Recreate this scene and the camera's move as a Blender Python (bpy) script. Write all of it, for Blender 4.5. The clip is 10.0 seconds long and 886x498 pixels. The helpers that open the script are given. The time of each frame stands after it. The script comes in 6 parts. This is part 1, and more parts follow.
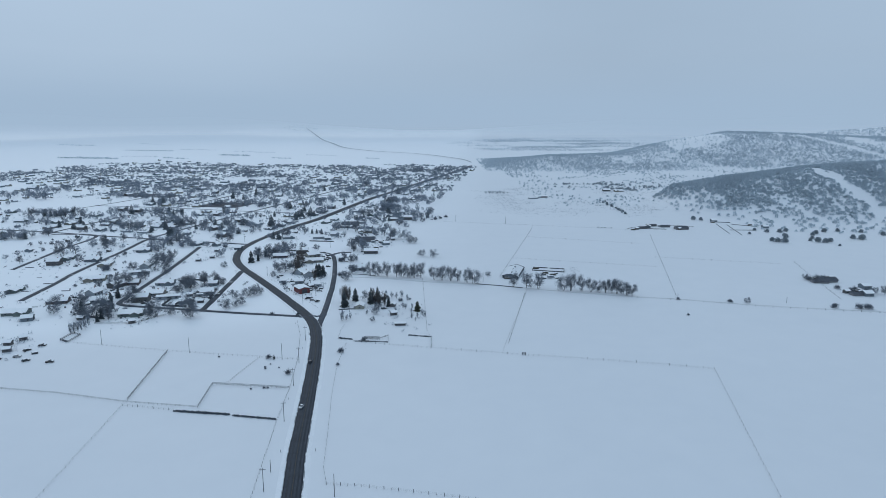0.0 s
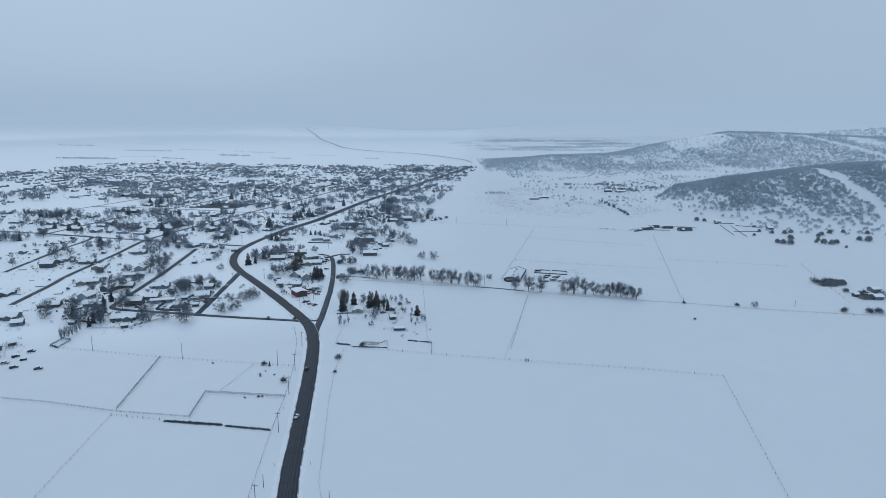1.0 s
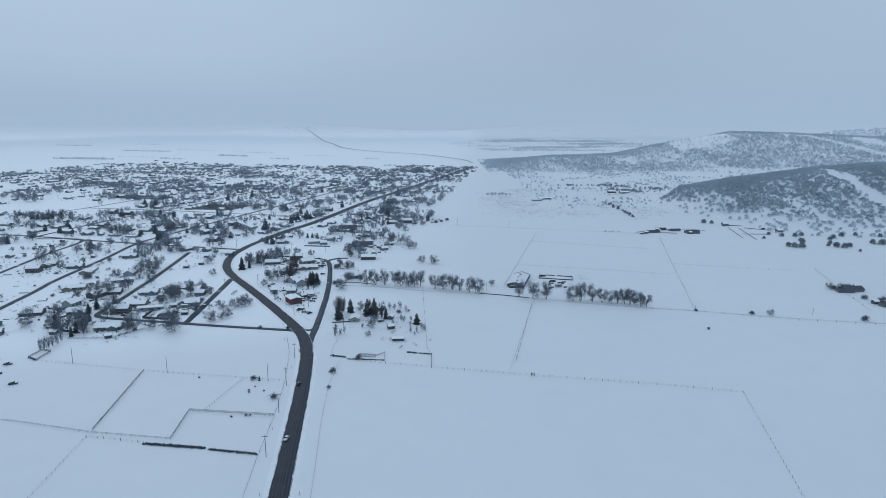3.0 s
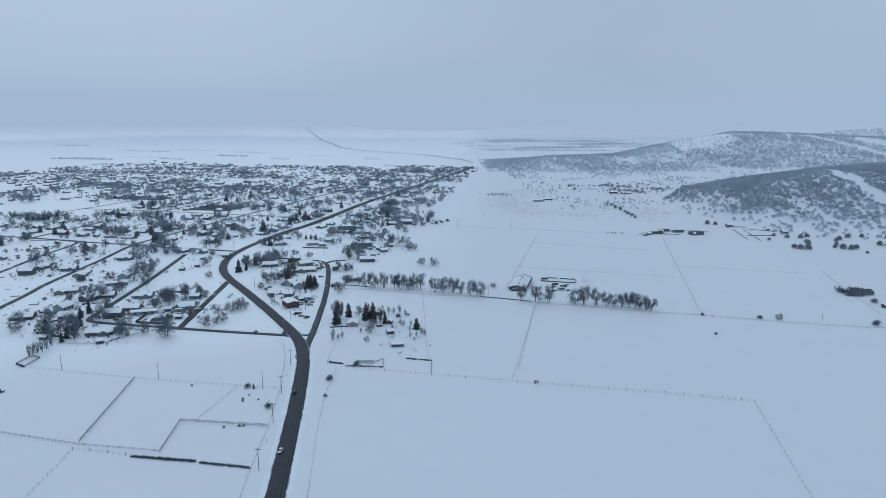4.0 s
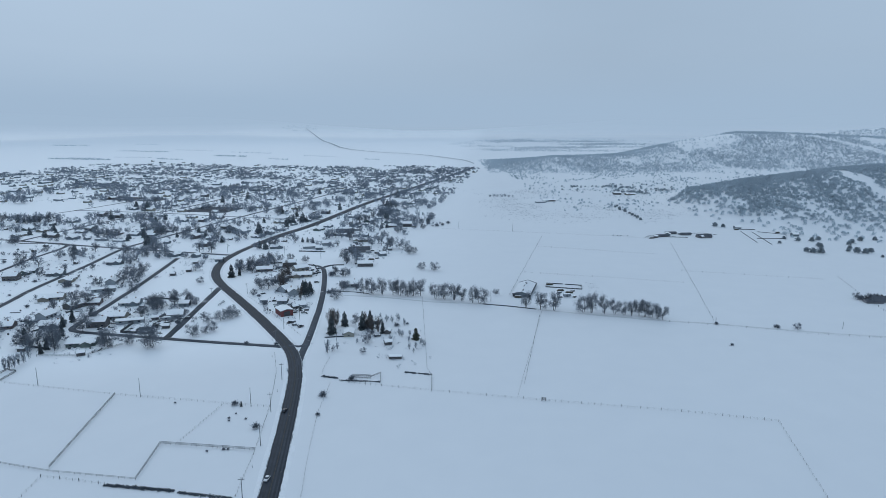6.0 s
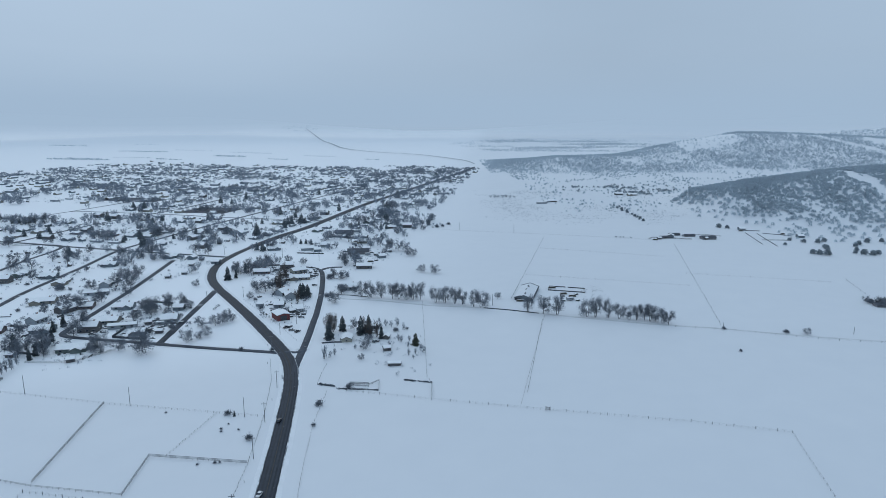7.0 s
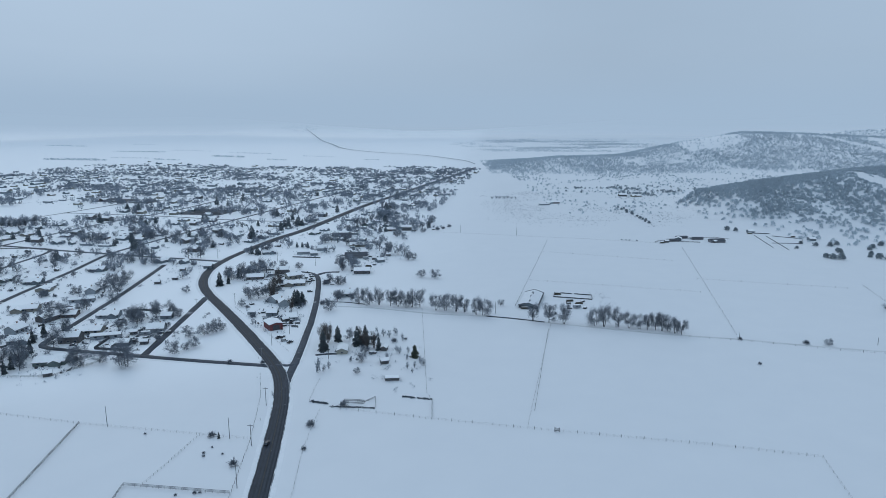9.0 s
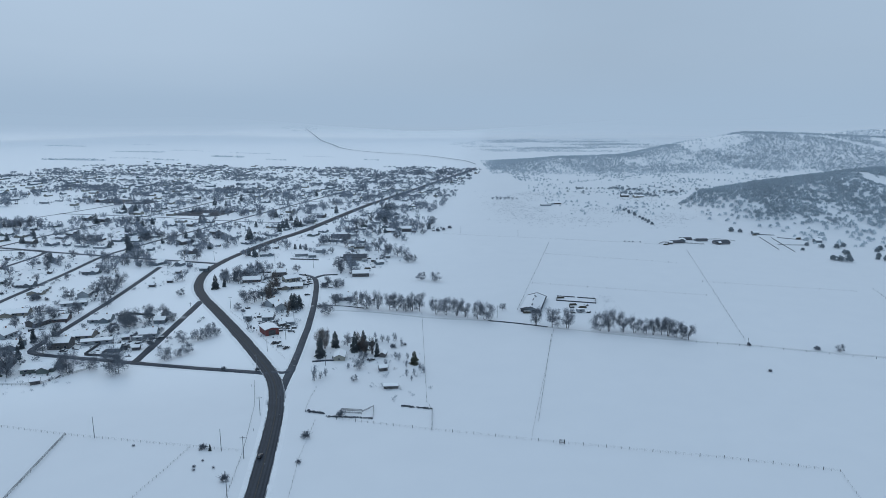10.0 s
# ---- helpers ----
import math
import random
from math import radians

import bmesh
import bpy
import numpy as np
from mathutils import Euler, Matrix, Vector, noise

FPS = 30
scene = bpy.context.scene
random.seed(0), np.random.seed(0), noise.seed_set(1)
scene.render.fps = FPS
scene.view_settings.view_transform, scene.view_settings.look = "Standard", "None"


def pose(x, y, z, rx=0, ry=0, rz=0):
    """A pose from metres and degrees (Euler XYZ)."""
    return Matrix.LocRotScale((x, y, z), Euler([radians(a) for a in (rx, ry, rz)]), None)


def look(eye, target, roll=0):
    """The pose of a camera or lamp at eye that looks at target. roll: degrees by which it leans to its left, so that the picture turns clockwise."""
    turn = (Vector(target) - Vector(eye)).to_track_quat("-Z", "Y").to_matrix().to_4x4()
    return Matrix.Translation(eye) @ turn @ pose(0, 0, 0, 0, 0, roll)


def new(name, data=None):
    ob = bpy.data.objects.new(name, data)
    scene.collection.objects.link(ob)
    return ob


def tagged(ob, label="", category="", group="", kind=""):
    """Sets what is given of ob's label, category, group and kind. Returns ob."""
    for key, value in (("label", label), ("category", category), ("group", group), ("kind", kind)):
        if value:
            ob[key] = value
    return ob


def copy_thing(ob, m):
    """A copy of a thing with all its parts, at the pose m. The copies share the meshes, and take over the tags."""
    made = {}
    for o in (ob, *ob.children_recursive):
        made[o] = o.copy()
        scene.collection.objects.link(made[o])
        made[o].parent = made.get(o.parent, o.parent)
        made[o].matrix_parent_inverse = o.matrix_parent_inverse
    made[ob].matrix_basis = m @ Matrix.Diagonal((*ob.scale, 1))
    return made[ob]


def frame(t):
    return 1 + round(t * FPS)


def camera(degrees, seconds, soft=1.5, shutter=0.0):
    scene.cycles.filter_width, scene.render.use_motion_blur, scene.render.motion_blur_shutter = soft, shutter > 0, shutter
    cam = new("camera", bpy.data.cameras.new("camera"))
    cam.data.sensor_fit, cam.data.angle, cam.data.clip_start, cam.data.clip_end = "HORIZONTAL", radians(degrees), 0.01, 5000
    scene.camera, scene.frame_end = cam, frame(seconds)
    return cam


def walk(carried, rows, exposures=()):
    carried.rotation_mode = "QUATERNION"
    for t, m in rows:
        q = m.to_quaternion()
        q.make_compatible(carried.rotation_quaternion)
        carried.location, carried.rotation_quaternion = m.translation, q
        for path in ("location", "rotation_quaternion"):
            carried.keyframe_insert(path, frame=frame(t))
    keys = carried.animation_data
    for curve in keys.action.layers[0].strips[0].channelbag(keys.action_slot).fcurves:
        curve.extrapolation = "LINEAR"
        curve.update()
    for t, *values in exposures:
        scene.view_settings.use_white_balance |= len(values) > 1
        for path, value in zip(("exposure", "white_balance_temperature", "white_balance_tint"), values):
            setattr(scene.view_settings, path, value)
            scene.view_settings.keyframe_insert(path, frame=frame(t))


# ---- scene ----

# ---------------------------------------------------------------- camera
cam = camera(70.0, 10.0, soft=0.8)
PATH = [
    (t, pose(-0.129 * t, 11.358 * t, 140 - 0.267 * t, 78.78 + 0.0056 * (t - 5), 0, 0.0204 * (t - 5)))
    for t in (0.0, 2.5, 5.0, 7.5, 10.0)
]
walk(cam, PATH, [(0.0, 0.025), (10.0, 0.025)])

# ---------------------------------------------------------------- sky and light
SUN_EL, SUN_AZ = radians(30), radians(-25)
world = bpy.data.worlds.new("overcast_sky")
scene.world = world
world.use_nodes = True
wn, wl = world.node_tree.nodes, world.node_tree.links
wn.clear()
w_out = wn.new("ShaderNodeOutputWorld")
w_bg = wn.new("ShaderNodeBackground")
w_sky = wn.new("ShaderNodeTexSky")
w_sky.sky_type, w_sky.sun_disc = "NISHITA", False
w_sky.sun_elevation, w_sky.sun_rotation = SUN_EL, SUN_AZ
w_sky.air_density, w_sky.dust_density = 1.0, 3.0
w_dim = wn.new("ShaderNodeMix")
w_dim.data_type, w_dim.blend_type = "RGBA", "MULTIPLY"
w_dim.inputs[0].default_value = 1.0
w_dim.inputs[7].default_value = (0.08, 0.08, 0.08, 1)
w_co = wn.new("ShaderNodeTexCoord")
w_sep = wn.new("ShaderNodeSeparateXYZ")
w_ramp = wn.new("ShaderNodeValToRGB")
for pos, col in (
    (0.0, (0.39, 0.512, 0.661)), (0.012, (0.346, 0.465, 0.611)), (0.036, (0.272, 0.375, 0.508)),
    (0.09, (0.222, 0.318, 0.443)), (0.18, (0.213, 0.306, 0.429)), (0.5, (0.38, 0.525, 0.70)), (1.0, (0.47, 0.635, 0.83)),
):
    e = w_ramp.color_ramp.elements[0] if pos == 0.0 else (
        w_ramp.color_ramp.elements[1] if pos == 1.0 else w_ramp.color_ramp.elements.new(pos))
    e.position, e.color = pos, (*col, 1)
w_map = wn.new("ShaderNodeMapping")
w_map.inputs["Scale"].default_value = (0.9, 0.9, 3.0)
w_noise = wn.new("ShaderNodeTexNoise")
w_noise.inputs["Scale"].default_value, w_noise.inputs["Detail"].default_value = 1.6, 4.0
w_nr = wn.new("ShaderNodeMapRange")
w_nr.inputs[1].default_value, w_nr.inputs[2].default_value = 0.3, 0.7
w_nr.inputs[3].default_value, w_nr.inputs[4].default_value = 0.965, 1.035
w_mul = wn.new("ShaderNodeMix")
w_mul.data_type, w_mul.blend_type = "RGBA", "MULTIPLY"
w_mul.inputs[0].default_value = 1.0
# the cloud deck is thinner on one side of the valley than on the other
w_side = wn.new("ShaderNodeMapRange")
w_side.inputs[1].default_value, w_side.inputs[2].default_value = -1.0, 1.0
w_deck = wn.new("ShaderNodeValToRGB")
w_deck.color_ramp.interpolation = "B_SPLINE"
for pos, v in ((0.0, 1.0), (0.26, 1.01), (0.42, 0.95), (0.60, 0.83), (0.74, 0.89), (1.0, 1.0)):
    e = w_deck.color_ramp.elements[0] if pos == 0.0 else (
        w_deck.color_ramp.elements[-1] if pos == 1.0 else w_deck.color_ramp.elements.new(pos))
    e.position, e.color = pos, (v, v, v, 1)
w_cast = wn.new("ShaderNodeMix")
w_cast.data_type, w_cast.blend_type = "RGBA", "MULTIPLY"
w_cast.inputs[0].default_value = 1.0
w_mix = wn.new("ShaderNodeMix")
w_mix.data_type = "RGBA"
w_mix.inputs[0].default_value = 0.99
wl.new(w_co.outputs["Generated"], w_sep.inputs[0])
wl.new(w_sep.outputs["Z"], w_ramp.inputs[0])
wl.new(w_co.outputs["Generated"], w_map.inputs[0])
wl.new(w_map.outputs[0], w_noise.inputs["Vector"])
wl.new(w_noise.outputs[0], w_nr.inputs[0])
wl.new(w_ramp.outputs[0], w_mul.inputs[6])
wl.new(w_nr.outputs[0], w_mul.inputs[7])
wl.new(w_sky.outputs[0], w_dim.inputs[6])
wl.new(w_dim.outputs[2], w_mix.inputs[6])
wl.new(w_sep.outputs["X"], w_side.inputs[0])
wl.new(w_side.outputs[0], w_deck.inputs[0])
wl.new(w_mul.outputs[2], w_cast.inputs[6])
wl.new(w_deck.outputs[0], w_cast.inputs[7])
wl.new(w_cast.outputs[2], w_mix.inputs[7])
wl.new(w_mix.outputs[2], w_bg.inputs[0])
wl.new(w_bg.outputs[0], w_out.inputs[0])

sun = new("sun", bpy.data.lights.new("sun", "SUN"))
sun.data.energy, sun.data.angle, sun.data.color = 0.25, radians(40), (1.0, 0.97, 0.93)
sun.matrix_world = look((0, 0, 300), (0 - math.sin(SUN_AZ) * 100, -100 * math.cos(SUN_AZ), 300 - 100 * math.tan(SUN_EL)))


# ---------------------------------------------------------------- materials
def material(name, dark, light, scale=1.0, rough=0.8, bump=0.0, spec=0.3, metal=0.0, fine=8.0, random_tint=0.0, contrast=0.25, island=False, patch=None):
    m = bpy.data.materials.new(name)
    m.use_nodes = True
    n, k = m.node_tree.nodes, m.node_tree.links
    b = n["Principled BSDF"]
    b.inputs["Roughness"].default_value, b.inputs["Specular IOR Level"].default_value = rough, spec
    b.inputs["Metallic"].default_value = metal
    geo = n.new("ShaderNodeNewGeometry")
    co = n.new("ShaderNodeTexCoord")
    n1, n2 = n.new("ShaderNodeTexNoise"), n.new("ShaderNodeTexNoise")
    n1.inputs["Scale"].default_value, n1.inputs["Detail"].default_value = scale, 4
    n2.inputs["Scale"].default_value, n2.inputs["Detail"].default_value = scale * fine, 5
    k.new(co.outputs["Object"], n1.inputs["Vector"])
    k.new(co.outputs["Object"], n2.inputs["Vector"])
    add = n.new("ShaderNodeMath")
    add.operation = "ADD"
    k.new(n1.outputs[0], add.inputs[0])
    k.new(n2.outputs[0], add.inputs[1])
    last = add
    if random_tint or island:
        inf = n.new("ShaderNodeObjectInfo")
        sc = n.new("ShaderNodeMath")
        sc.operation = "MULTIPLY_ADD"
        sc.inputs[1].default_value = random_tint
        k.new(geo.outputs["Random Per Island"] if island else inf.outputs["Random"], sc.inputs[0])
        k.new(add.outputs[0], sc.inputs[2])
        last = sc
    rng = n.new("ShaderNodeMapRange")
    rng.inputs[1].default_value = 1.0 - contrast
    rng.inputs[2].default_value = 1.0 + contrast + random_tint
    k.new(last.outputs[0], rng.inputs[0])
    mix = n.new("ShaderNodeMix")
    mix.data_type = "RGBA"
    mix.inputs[6].default_value, mix.inputs[7].default_value = (*dark, 1), (*light, 1)
    k.new(rng.outputs[0], mix.inputs[0])
    if patch:
        n3, edge, over = n.new("ShaderNodeTexNoise"), n.new("ShaderNodeMapRange"), n.new("ShaderNodeMix")
        n3.inputs["Scale"].default_value, n3.inputs["Detail"].default_value = patch[1], 6
        k.new(co.outputs["Object"], n3.inputs["Vector"])
        edge.inputs[1].default_value, edge.inputs[2].default_value = patch[2], patch[2] + 0.08
        k.new(n3.outputs[0], edge.inputs[0])
        over.data_type = "RGBA"
        over.inputs[7].default_value = (*patch[0], 1)
        k.new(edge.outputs[0], over.inputs[0])
        k.new(mix.outputs[2], over.inputs[6])
        mix = over
    k.new(mix.outputs[2], b.inputs["Base Color"])
    if bump:
        bp = n.new("ShaderNodeBump")
        bp.inputs["Strength"].default_value, bp.inputs["Distance"].default_value = 0.5, bump
        k.new(n2.outputs[0], bp.inputs["Height"])
        k.new(bp.outputs[0], b.inputs["Normal"])
    return m


SNOW = material("field_snow", (0.757, 0.774, 0.797), (0.790, 0.804, 0.823), 0.006, 0.62, 0.0, 0.45, fine=9, contrast=0.35)
ROOF_SNOW = material("roof_snow", (0.90, 0.91, 0.92), (0.95, 0.955, 0.96), 0.6, 0.7, 0.05, 0.3, patch=((0.16, 0.16, 0.165), 0.28, 0.66))
BERM = material("ploughed_snow", (0.80, 0.81, 0.825), (0.87, 0.88, 0.895), 0.12, 0.75, 0.15, 0.3)
ASPHALT = material("wet_asphalt", (0.013, 0.018, 0.026), (0.028, 0.036, 0.050), 0.18, 0.7, 0.01, 0.4, fine=20)
ASPHALT_WORN = material("worn_asphalt", (0.028, 0.036, 0.049), (0.047, 0.058, 0.077), 0.25, 0.7, 0.01, 0.3, fine=14)
STREET = material("salted_street", (0.023, 0.030, 0.041), (0.066, 0.081, 0.106), 0.05, 0.7, 0.01, 0.3, fine=9, contrast=0.3, patch=((0.62, 0.63, 0.65), 0.07, 0.63))
PAINT_LINE = material("road_paint", (0.045, 0.043, 0.036), (0.07, 0.066, 0.05), 0.5, 0.7)
BARK = material("bark", (0.06, 0.062, 0.068), (0.13, 0.134, 0.145), 1.5, 0.9, 0.02)
TWIG = material("bare_twigs", (0.07, 0.082, 0.10), (0.30, 0.334, 0.385), 0.5, 0.9, random_tint=0.7, island=True)
# Village twigs paled: distance haze put into the colour; near saplings share it.
PALE_TWIG = material("frosted_twigs", (0.185, 0.215, 0.257), (0.34, 0.386, 0.446), 0.5, 0.9, random_tint=0.5, island=True)
WILLOW = material("willow_twigs", (0.075, 0.066, 0.062), (0.15, 0.133, 0.125), 0.5, 0.9, random_tint=0.5, island=True)
NEEDLE = material("spruce_needles", (0.045, 0.058, 0.066), (0.105, 0.128, 0.14), 0.6, 0.8, random_tint=0.5, island=True)
PINE = material("pine_needles", (0.04, 0.05, 0.035), (0.10, 0.11, 0.085), 0.6, 0.8, random_tint=0.5, island=True)
# Far trees paler still: haze painted into the twig colour.
HAZE_TWIG = material("hazed_twigs", (0.19, 0.222, 0.263), (0.32, 0.362, 0.408), 0.5, 0.9, random_tint=0.5, island=True)
# Junipers of far and near hill: haze mixed into the base colour, most far off.
HAZE_JUNIPER = material("far_hazed_juniper", (0.47, 0.535, 0.59), (0.62, 0.685, 0.73), 0.01, 0.9, random_tint=0.6, island=True)
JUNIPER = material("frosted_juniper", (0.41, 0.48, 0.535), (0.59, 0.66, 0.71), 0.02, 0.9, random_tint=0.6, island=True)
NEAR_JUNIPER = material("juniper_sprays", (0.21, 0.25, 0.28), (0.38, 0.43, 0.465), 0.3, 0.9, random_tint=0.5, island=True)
# Brush of the far valley side, bleached towards the haze in its colour.
FAR_BRUSH = material("hazed_brush", (0.58, 0.63, 0.675), (0.70, 0.745, 0.78), 0.02, 0.9, random_tint=0.6, island=True)
# Lighter needles for village spruces, with haze worked into the green.
HAZE_NEEDLE = material("frosted_spruce_needles", (0.098, 0.124, 0.145), (0.185, 0.222, 0.25), 0.6, 0.8, random_tint=0.5, island=True)
POST_WOOD = material("frosted_post_wood", (0.20, 0.20, 0.205), (0.36, 0.36, 0.365), 2.0, 0.85, random_tint=0.4)
SAGE = material("frosted_sagebrush", (0.26, 0.29, 0.325), (0.42, 0.455, 0.495), 0.02, 0.9, random_tint=0.6, island=True)
WOOD = material("weathered_wood", (0.099, 0.105, 0.114), (0.207, 0.220, 0.239), 2.0, 0.85, 0.01, random_tint=0.3)
DARKWOOD = material("dark_timber", (0.045, 0.048, 0.054), (0.095, 0.100, 0.111), 2.0, 0.85, 0.01)
WIRE = material("fence_wire", (0.16, 0.16, 0.17), (0.25, 0.25, 0.26), 2.0, 0.5, metal=0.6)
GLASS = material("window_glass", (0.018, 0.024, 0.034), (0.045, 0.058, 0.080), 0.8, 0.12, spec=0.6)
TRIM = material("painted_trim", (0.28, 0.28, 0.28), (0.40, 0.40, 0.395), 1.0, 0.6)
SHINGLE = material("roof_shingle", (0.054, 0.060, 0.073), (0.117, 0.130, 0.153), 1.2, 0.85, 0.02)
BRICK = material("chimney_brick", (0.15, 0.08, 0.06), (0.28, 0.16, 0.12), 2.5, 0.85)
RUBBER = material("tyre_rubber", (0.015, 0.015, 0.016), (0.03, 0.03, 0.03), 3.0, 0.8)
INSULATOR = material("ceramic", (0.25, 0.26, 0.27), (0.4, 0.41, 0.42), 3.0, 0.3)
WALLS = {
    "cream": material("cream_siding", (0.252, 0.250, 0.215), (0.336, 0.335, 0.292), 0.8, 0.7),
    "tan": material("tan_siding", (0.189, 0.179, 0.155), (0.266, 0.257, 0.224), 0.8, 0.7),
    "white": material("white_siding", (0.238, 0.265, 0.288), (0.336, 0.374, 0.404), 0.8, 0.7),
    "grey": material("grey_siding", (0.128, 0.160, 0.182), (0.20, 0.24, 0.27), 0.8, 0.7),
    "green": material("grey_green_siding", (0.095, 0.125, 0.122), (0.155, 0.19, 0.184), 0.8, 0.7),
    "brown": material("brown_siding", (0.082, 0.080, 0.082), (0.14, 0.138, 0.141), 0.8, 0.8),
    "brick": material("red_brick_wall", (0.091, 0.072, 0.069), (0.147, 0.121, 0.119), 1.5, 0.85),
    "red": material("red_barn_boards", (0.13, 0.042, 0.042), (0.20, 0.07, 0.07), 0.9, 0.75),
    "metal": material("steel_cladding", (0.13, 0.135, 0.15), (0.22, 0.225, 0.24), 0.6, 0.45, metal=0.3),
}
CARS = {
    "white": material("white_car_paint", (0.62, 0.63, 0.64), (0.72, 0.72, 0.73), 0.5, 0.35, spec=0.5),
    "dark": material("dark_car_paint", (0.02, 0.022, 0.027), (0.05, 0.052, 0.06), 0.5, 0.35, spec=0.5),
    "silver": material("silver_car_paint", (0.25, 0.26, 0.27), (0.36, 0.37, 0.38), 0.5, 0.35, spec=0.5),
}



def brighten_village_snow(m):
    """Paints brightness into village and valley-head snow; open fields keep the plain colour."""
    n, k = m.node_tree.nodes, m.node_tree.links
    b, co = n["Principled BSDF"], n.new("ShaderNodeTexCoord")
    # packed is the plain field-snow colour, before brightening.
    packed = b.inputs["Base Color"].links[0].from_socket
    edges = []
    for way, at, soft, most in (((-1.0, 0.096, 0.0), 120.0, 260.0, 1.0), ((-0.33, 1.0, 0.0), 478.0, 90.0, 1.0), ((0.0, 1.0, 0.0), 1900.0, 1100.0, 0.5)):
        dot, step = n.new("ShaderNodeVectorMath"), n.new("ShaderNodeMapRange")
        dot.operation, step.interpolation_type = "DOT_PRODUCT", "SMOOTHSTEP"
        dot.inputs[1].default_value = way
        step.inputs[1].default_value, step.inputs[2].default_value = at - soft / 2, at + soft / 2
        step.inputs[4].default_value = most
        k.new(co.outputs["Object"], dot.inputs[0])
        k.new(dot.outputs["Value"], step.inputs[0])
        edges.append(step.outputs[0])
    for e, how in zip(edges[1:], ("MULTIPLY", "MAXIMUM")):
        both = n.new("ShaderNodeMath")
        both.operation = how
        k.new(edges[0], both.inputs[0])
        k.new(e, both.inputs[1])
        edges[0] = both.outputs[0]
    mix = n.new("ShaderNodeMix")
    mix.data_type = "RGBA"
    # The brightened tone, painted in where the snow should look better lit.
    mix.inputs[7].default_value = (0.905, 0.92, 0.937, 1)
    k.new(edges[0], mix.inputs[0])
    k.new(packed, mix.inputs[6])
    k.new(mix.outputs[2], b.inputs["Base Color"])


brighten_village_snow(SNOW)


# ---------------------------------------------------------------- mesh helpers
def mesh_from(name, verts, faces, mat):
    me = bpy.data.meshes.new(name)
    me.from_pydata(verts, [], faces)
    me.materials.append(mat)
    me.update()
    return me


def part(name, bm, mat, parent, label=""):
    me = bpy.data.meshes.new(name)
    bm.to_mesh(me)
    bm.free()
    me.materials.append(mat)
    ob = new(name, me)
    ob.parent = parent
    return tagged(ob, label)


def piece(name, me, parent, m, label=""):
    ob = new(name, me)
    ob.parent = parent
    ob.matrix_basis = m
    return tagged(ob, label)


def empty(name, m=None):
    ob = new(name)
    ob.empty_display_size = 0.5
    if m is not None:
        ob.matrix_basis = m
    return ob


def box(bm, x0, y0, z0, x1, y1, z1, m=None):
    vs = [bm.verts.new((x, y, z)) for z in (z0, z1) for x, y in ((x0, y0), (x1, y0), (x1, y1), (x0, y1))]
    if m is not None:
        for v in vs:
            v.co = m @ v.co
    for f in ((3, 2, 1, 0), (4, 5, 6, 7), (0, 1, 5, 4), (1, 2, 6, 5), (2, 3, 7, 6), (3, 0, 4, 7)):
        bm.faces.new([vs[i] for i in f])
    return bm


def prism(bm, profile, y0, y1):
    """A closed profile in x and z, drawn out along y."""
    a = [bm.verts.new((x, y0, z)) for x, z in profile]
    b = [bm.verts.new((x, y1, z)) for x, z in profile]
    n = len(profile)
    bm.faces.new(a)
    bm.faces.new(b[::-1])
    for i in range(n):
        bm.faces.new((a[(i + 1) % n], a[i], b[i], b[(i + 1) % n]))
    bmesh.ops.recalc_face_normals(bm, faces=bm.faces[:])
    return bm


def tube(verts, faces, a, b, ra, rb, sides=4):
    a, b = np.array(a, float), np.array(b, float)
    d = (b - a) / (np.linalg.norm(b - a) + 1e-9)
    s = np.cross(d, (0, 0, 1.0) if abs(d[2]) < 0.9 else (1.0, 0, 0))
    s /= np.linalg.norm(s)
    t = np.cross(d, s)
    k = len(verts)
    for p, r in ((a, ra), (b, rb)):
        for i in range(sides):
            w = 2 * math.pi * i / sides
            verts.append(tuple(p + r * (math.cos(w) * s + math.sin(w) * t)))
    for i in range(sides):
        j = (i + 1) % sides
        faces.append((k + i, k + j, k + sides + j, k + sides + i))
    faces.append(tuple(k + sides + i for i in range(sides)))


def smooth_line(pts, step=6.0):
    """Catmull-Rom through the points, about one station every step metres."""
    p = [np.array(q, float) for q in pts]
    p = [2 * p[0] - p[1]] + p + [2 * p[-1] - p[-2]]
    out = []
    for i in range(1, len(p) - 2):
        n = max(2, int(np.linalg.norm(p[i + 1] - p[i]) / step))
        for j in range(n):
            t = j / n
            out.append(0.5 * (2 * p[i] + (p[i + 1] - p[i - 1]) * t + (2 * p[i - 1] - 5 * p[i] + 4 * p[i + 1] - p[i + 2]) * t * t
                              + (3 * p[i] - p[i - 1] - 3 * p[i + 1] + p[i + 2]) * t ** 3))
    out.append(p[-2])
    return np.array(out)


# ---------------------------------------------------------------- terrain
def ease(t):
    t = np.clip(t, 0, 1)
    return t * t * (3 - 2 * t)


def ridge(x, y, xs, zs, ys, front, back):
    zc, yc = np.interp(x, xs, zs), np.interp(x, xs, ys)
    wf = np.interp(x, xs, front)
    d = y - yc
    return zc * np.where(d < 0, ease(1 + d / wf), ease(1 - d / back))


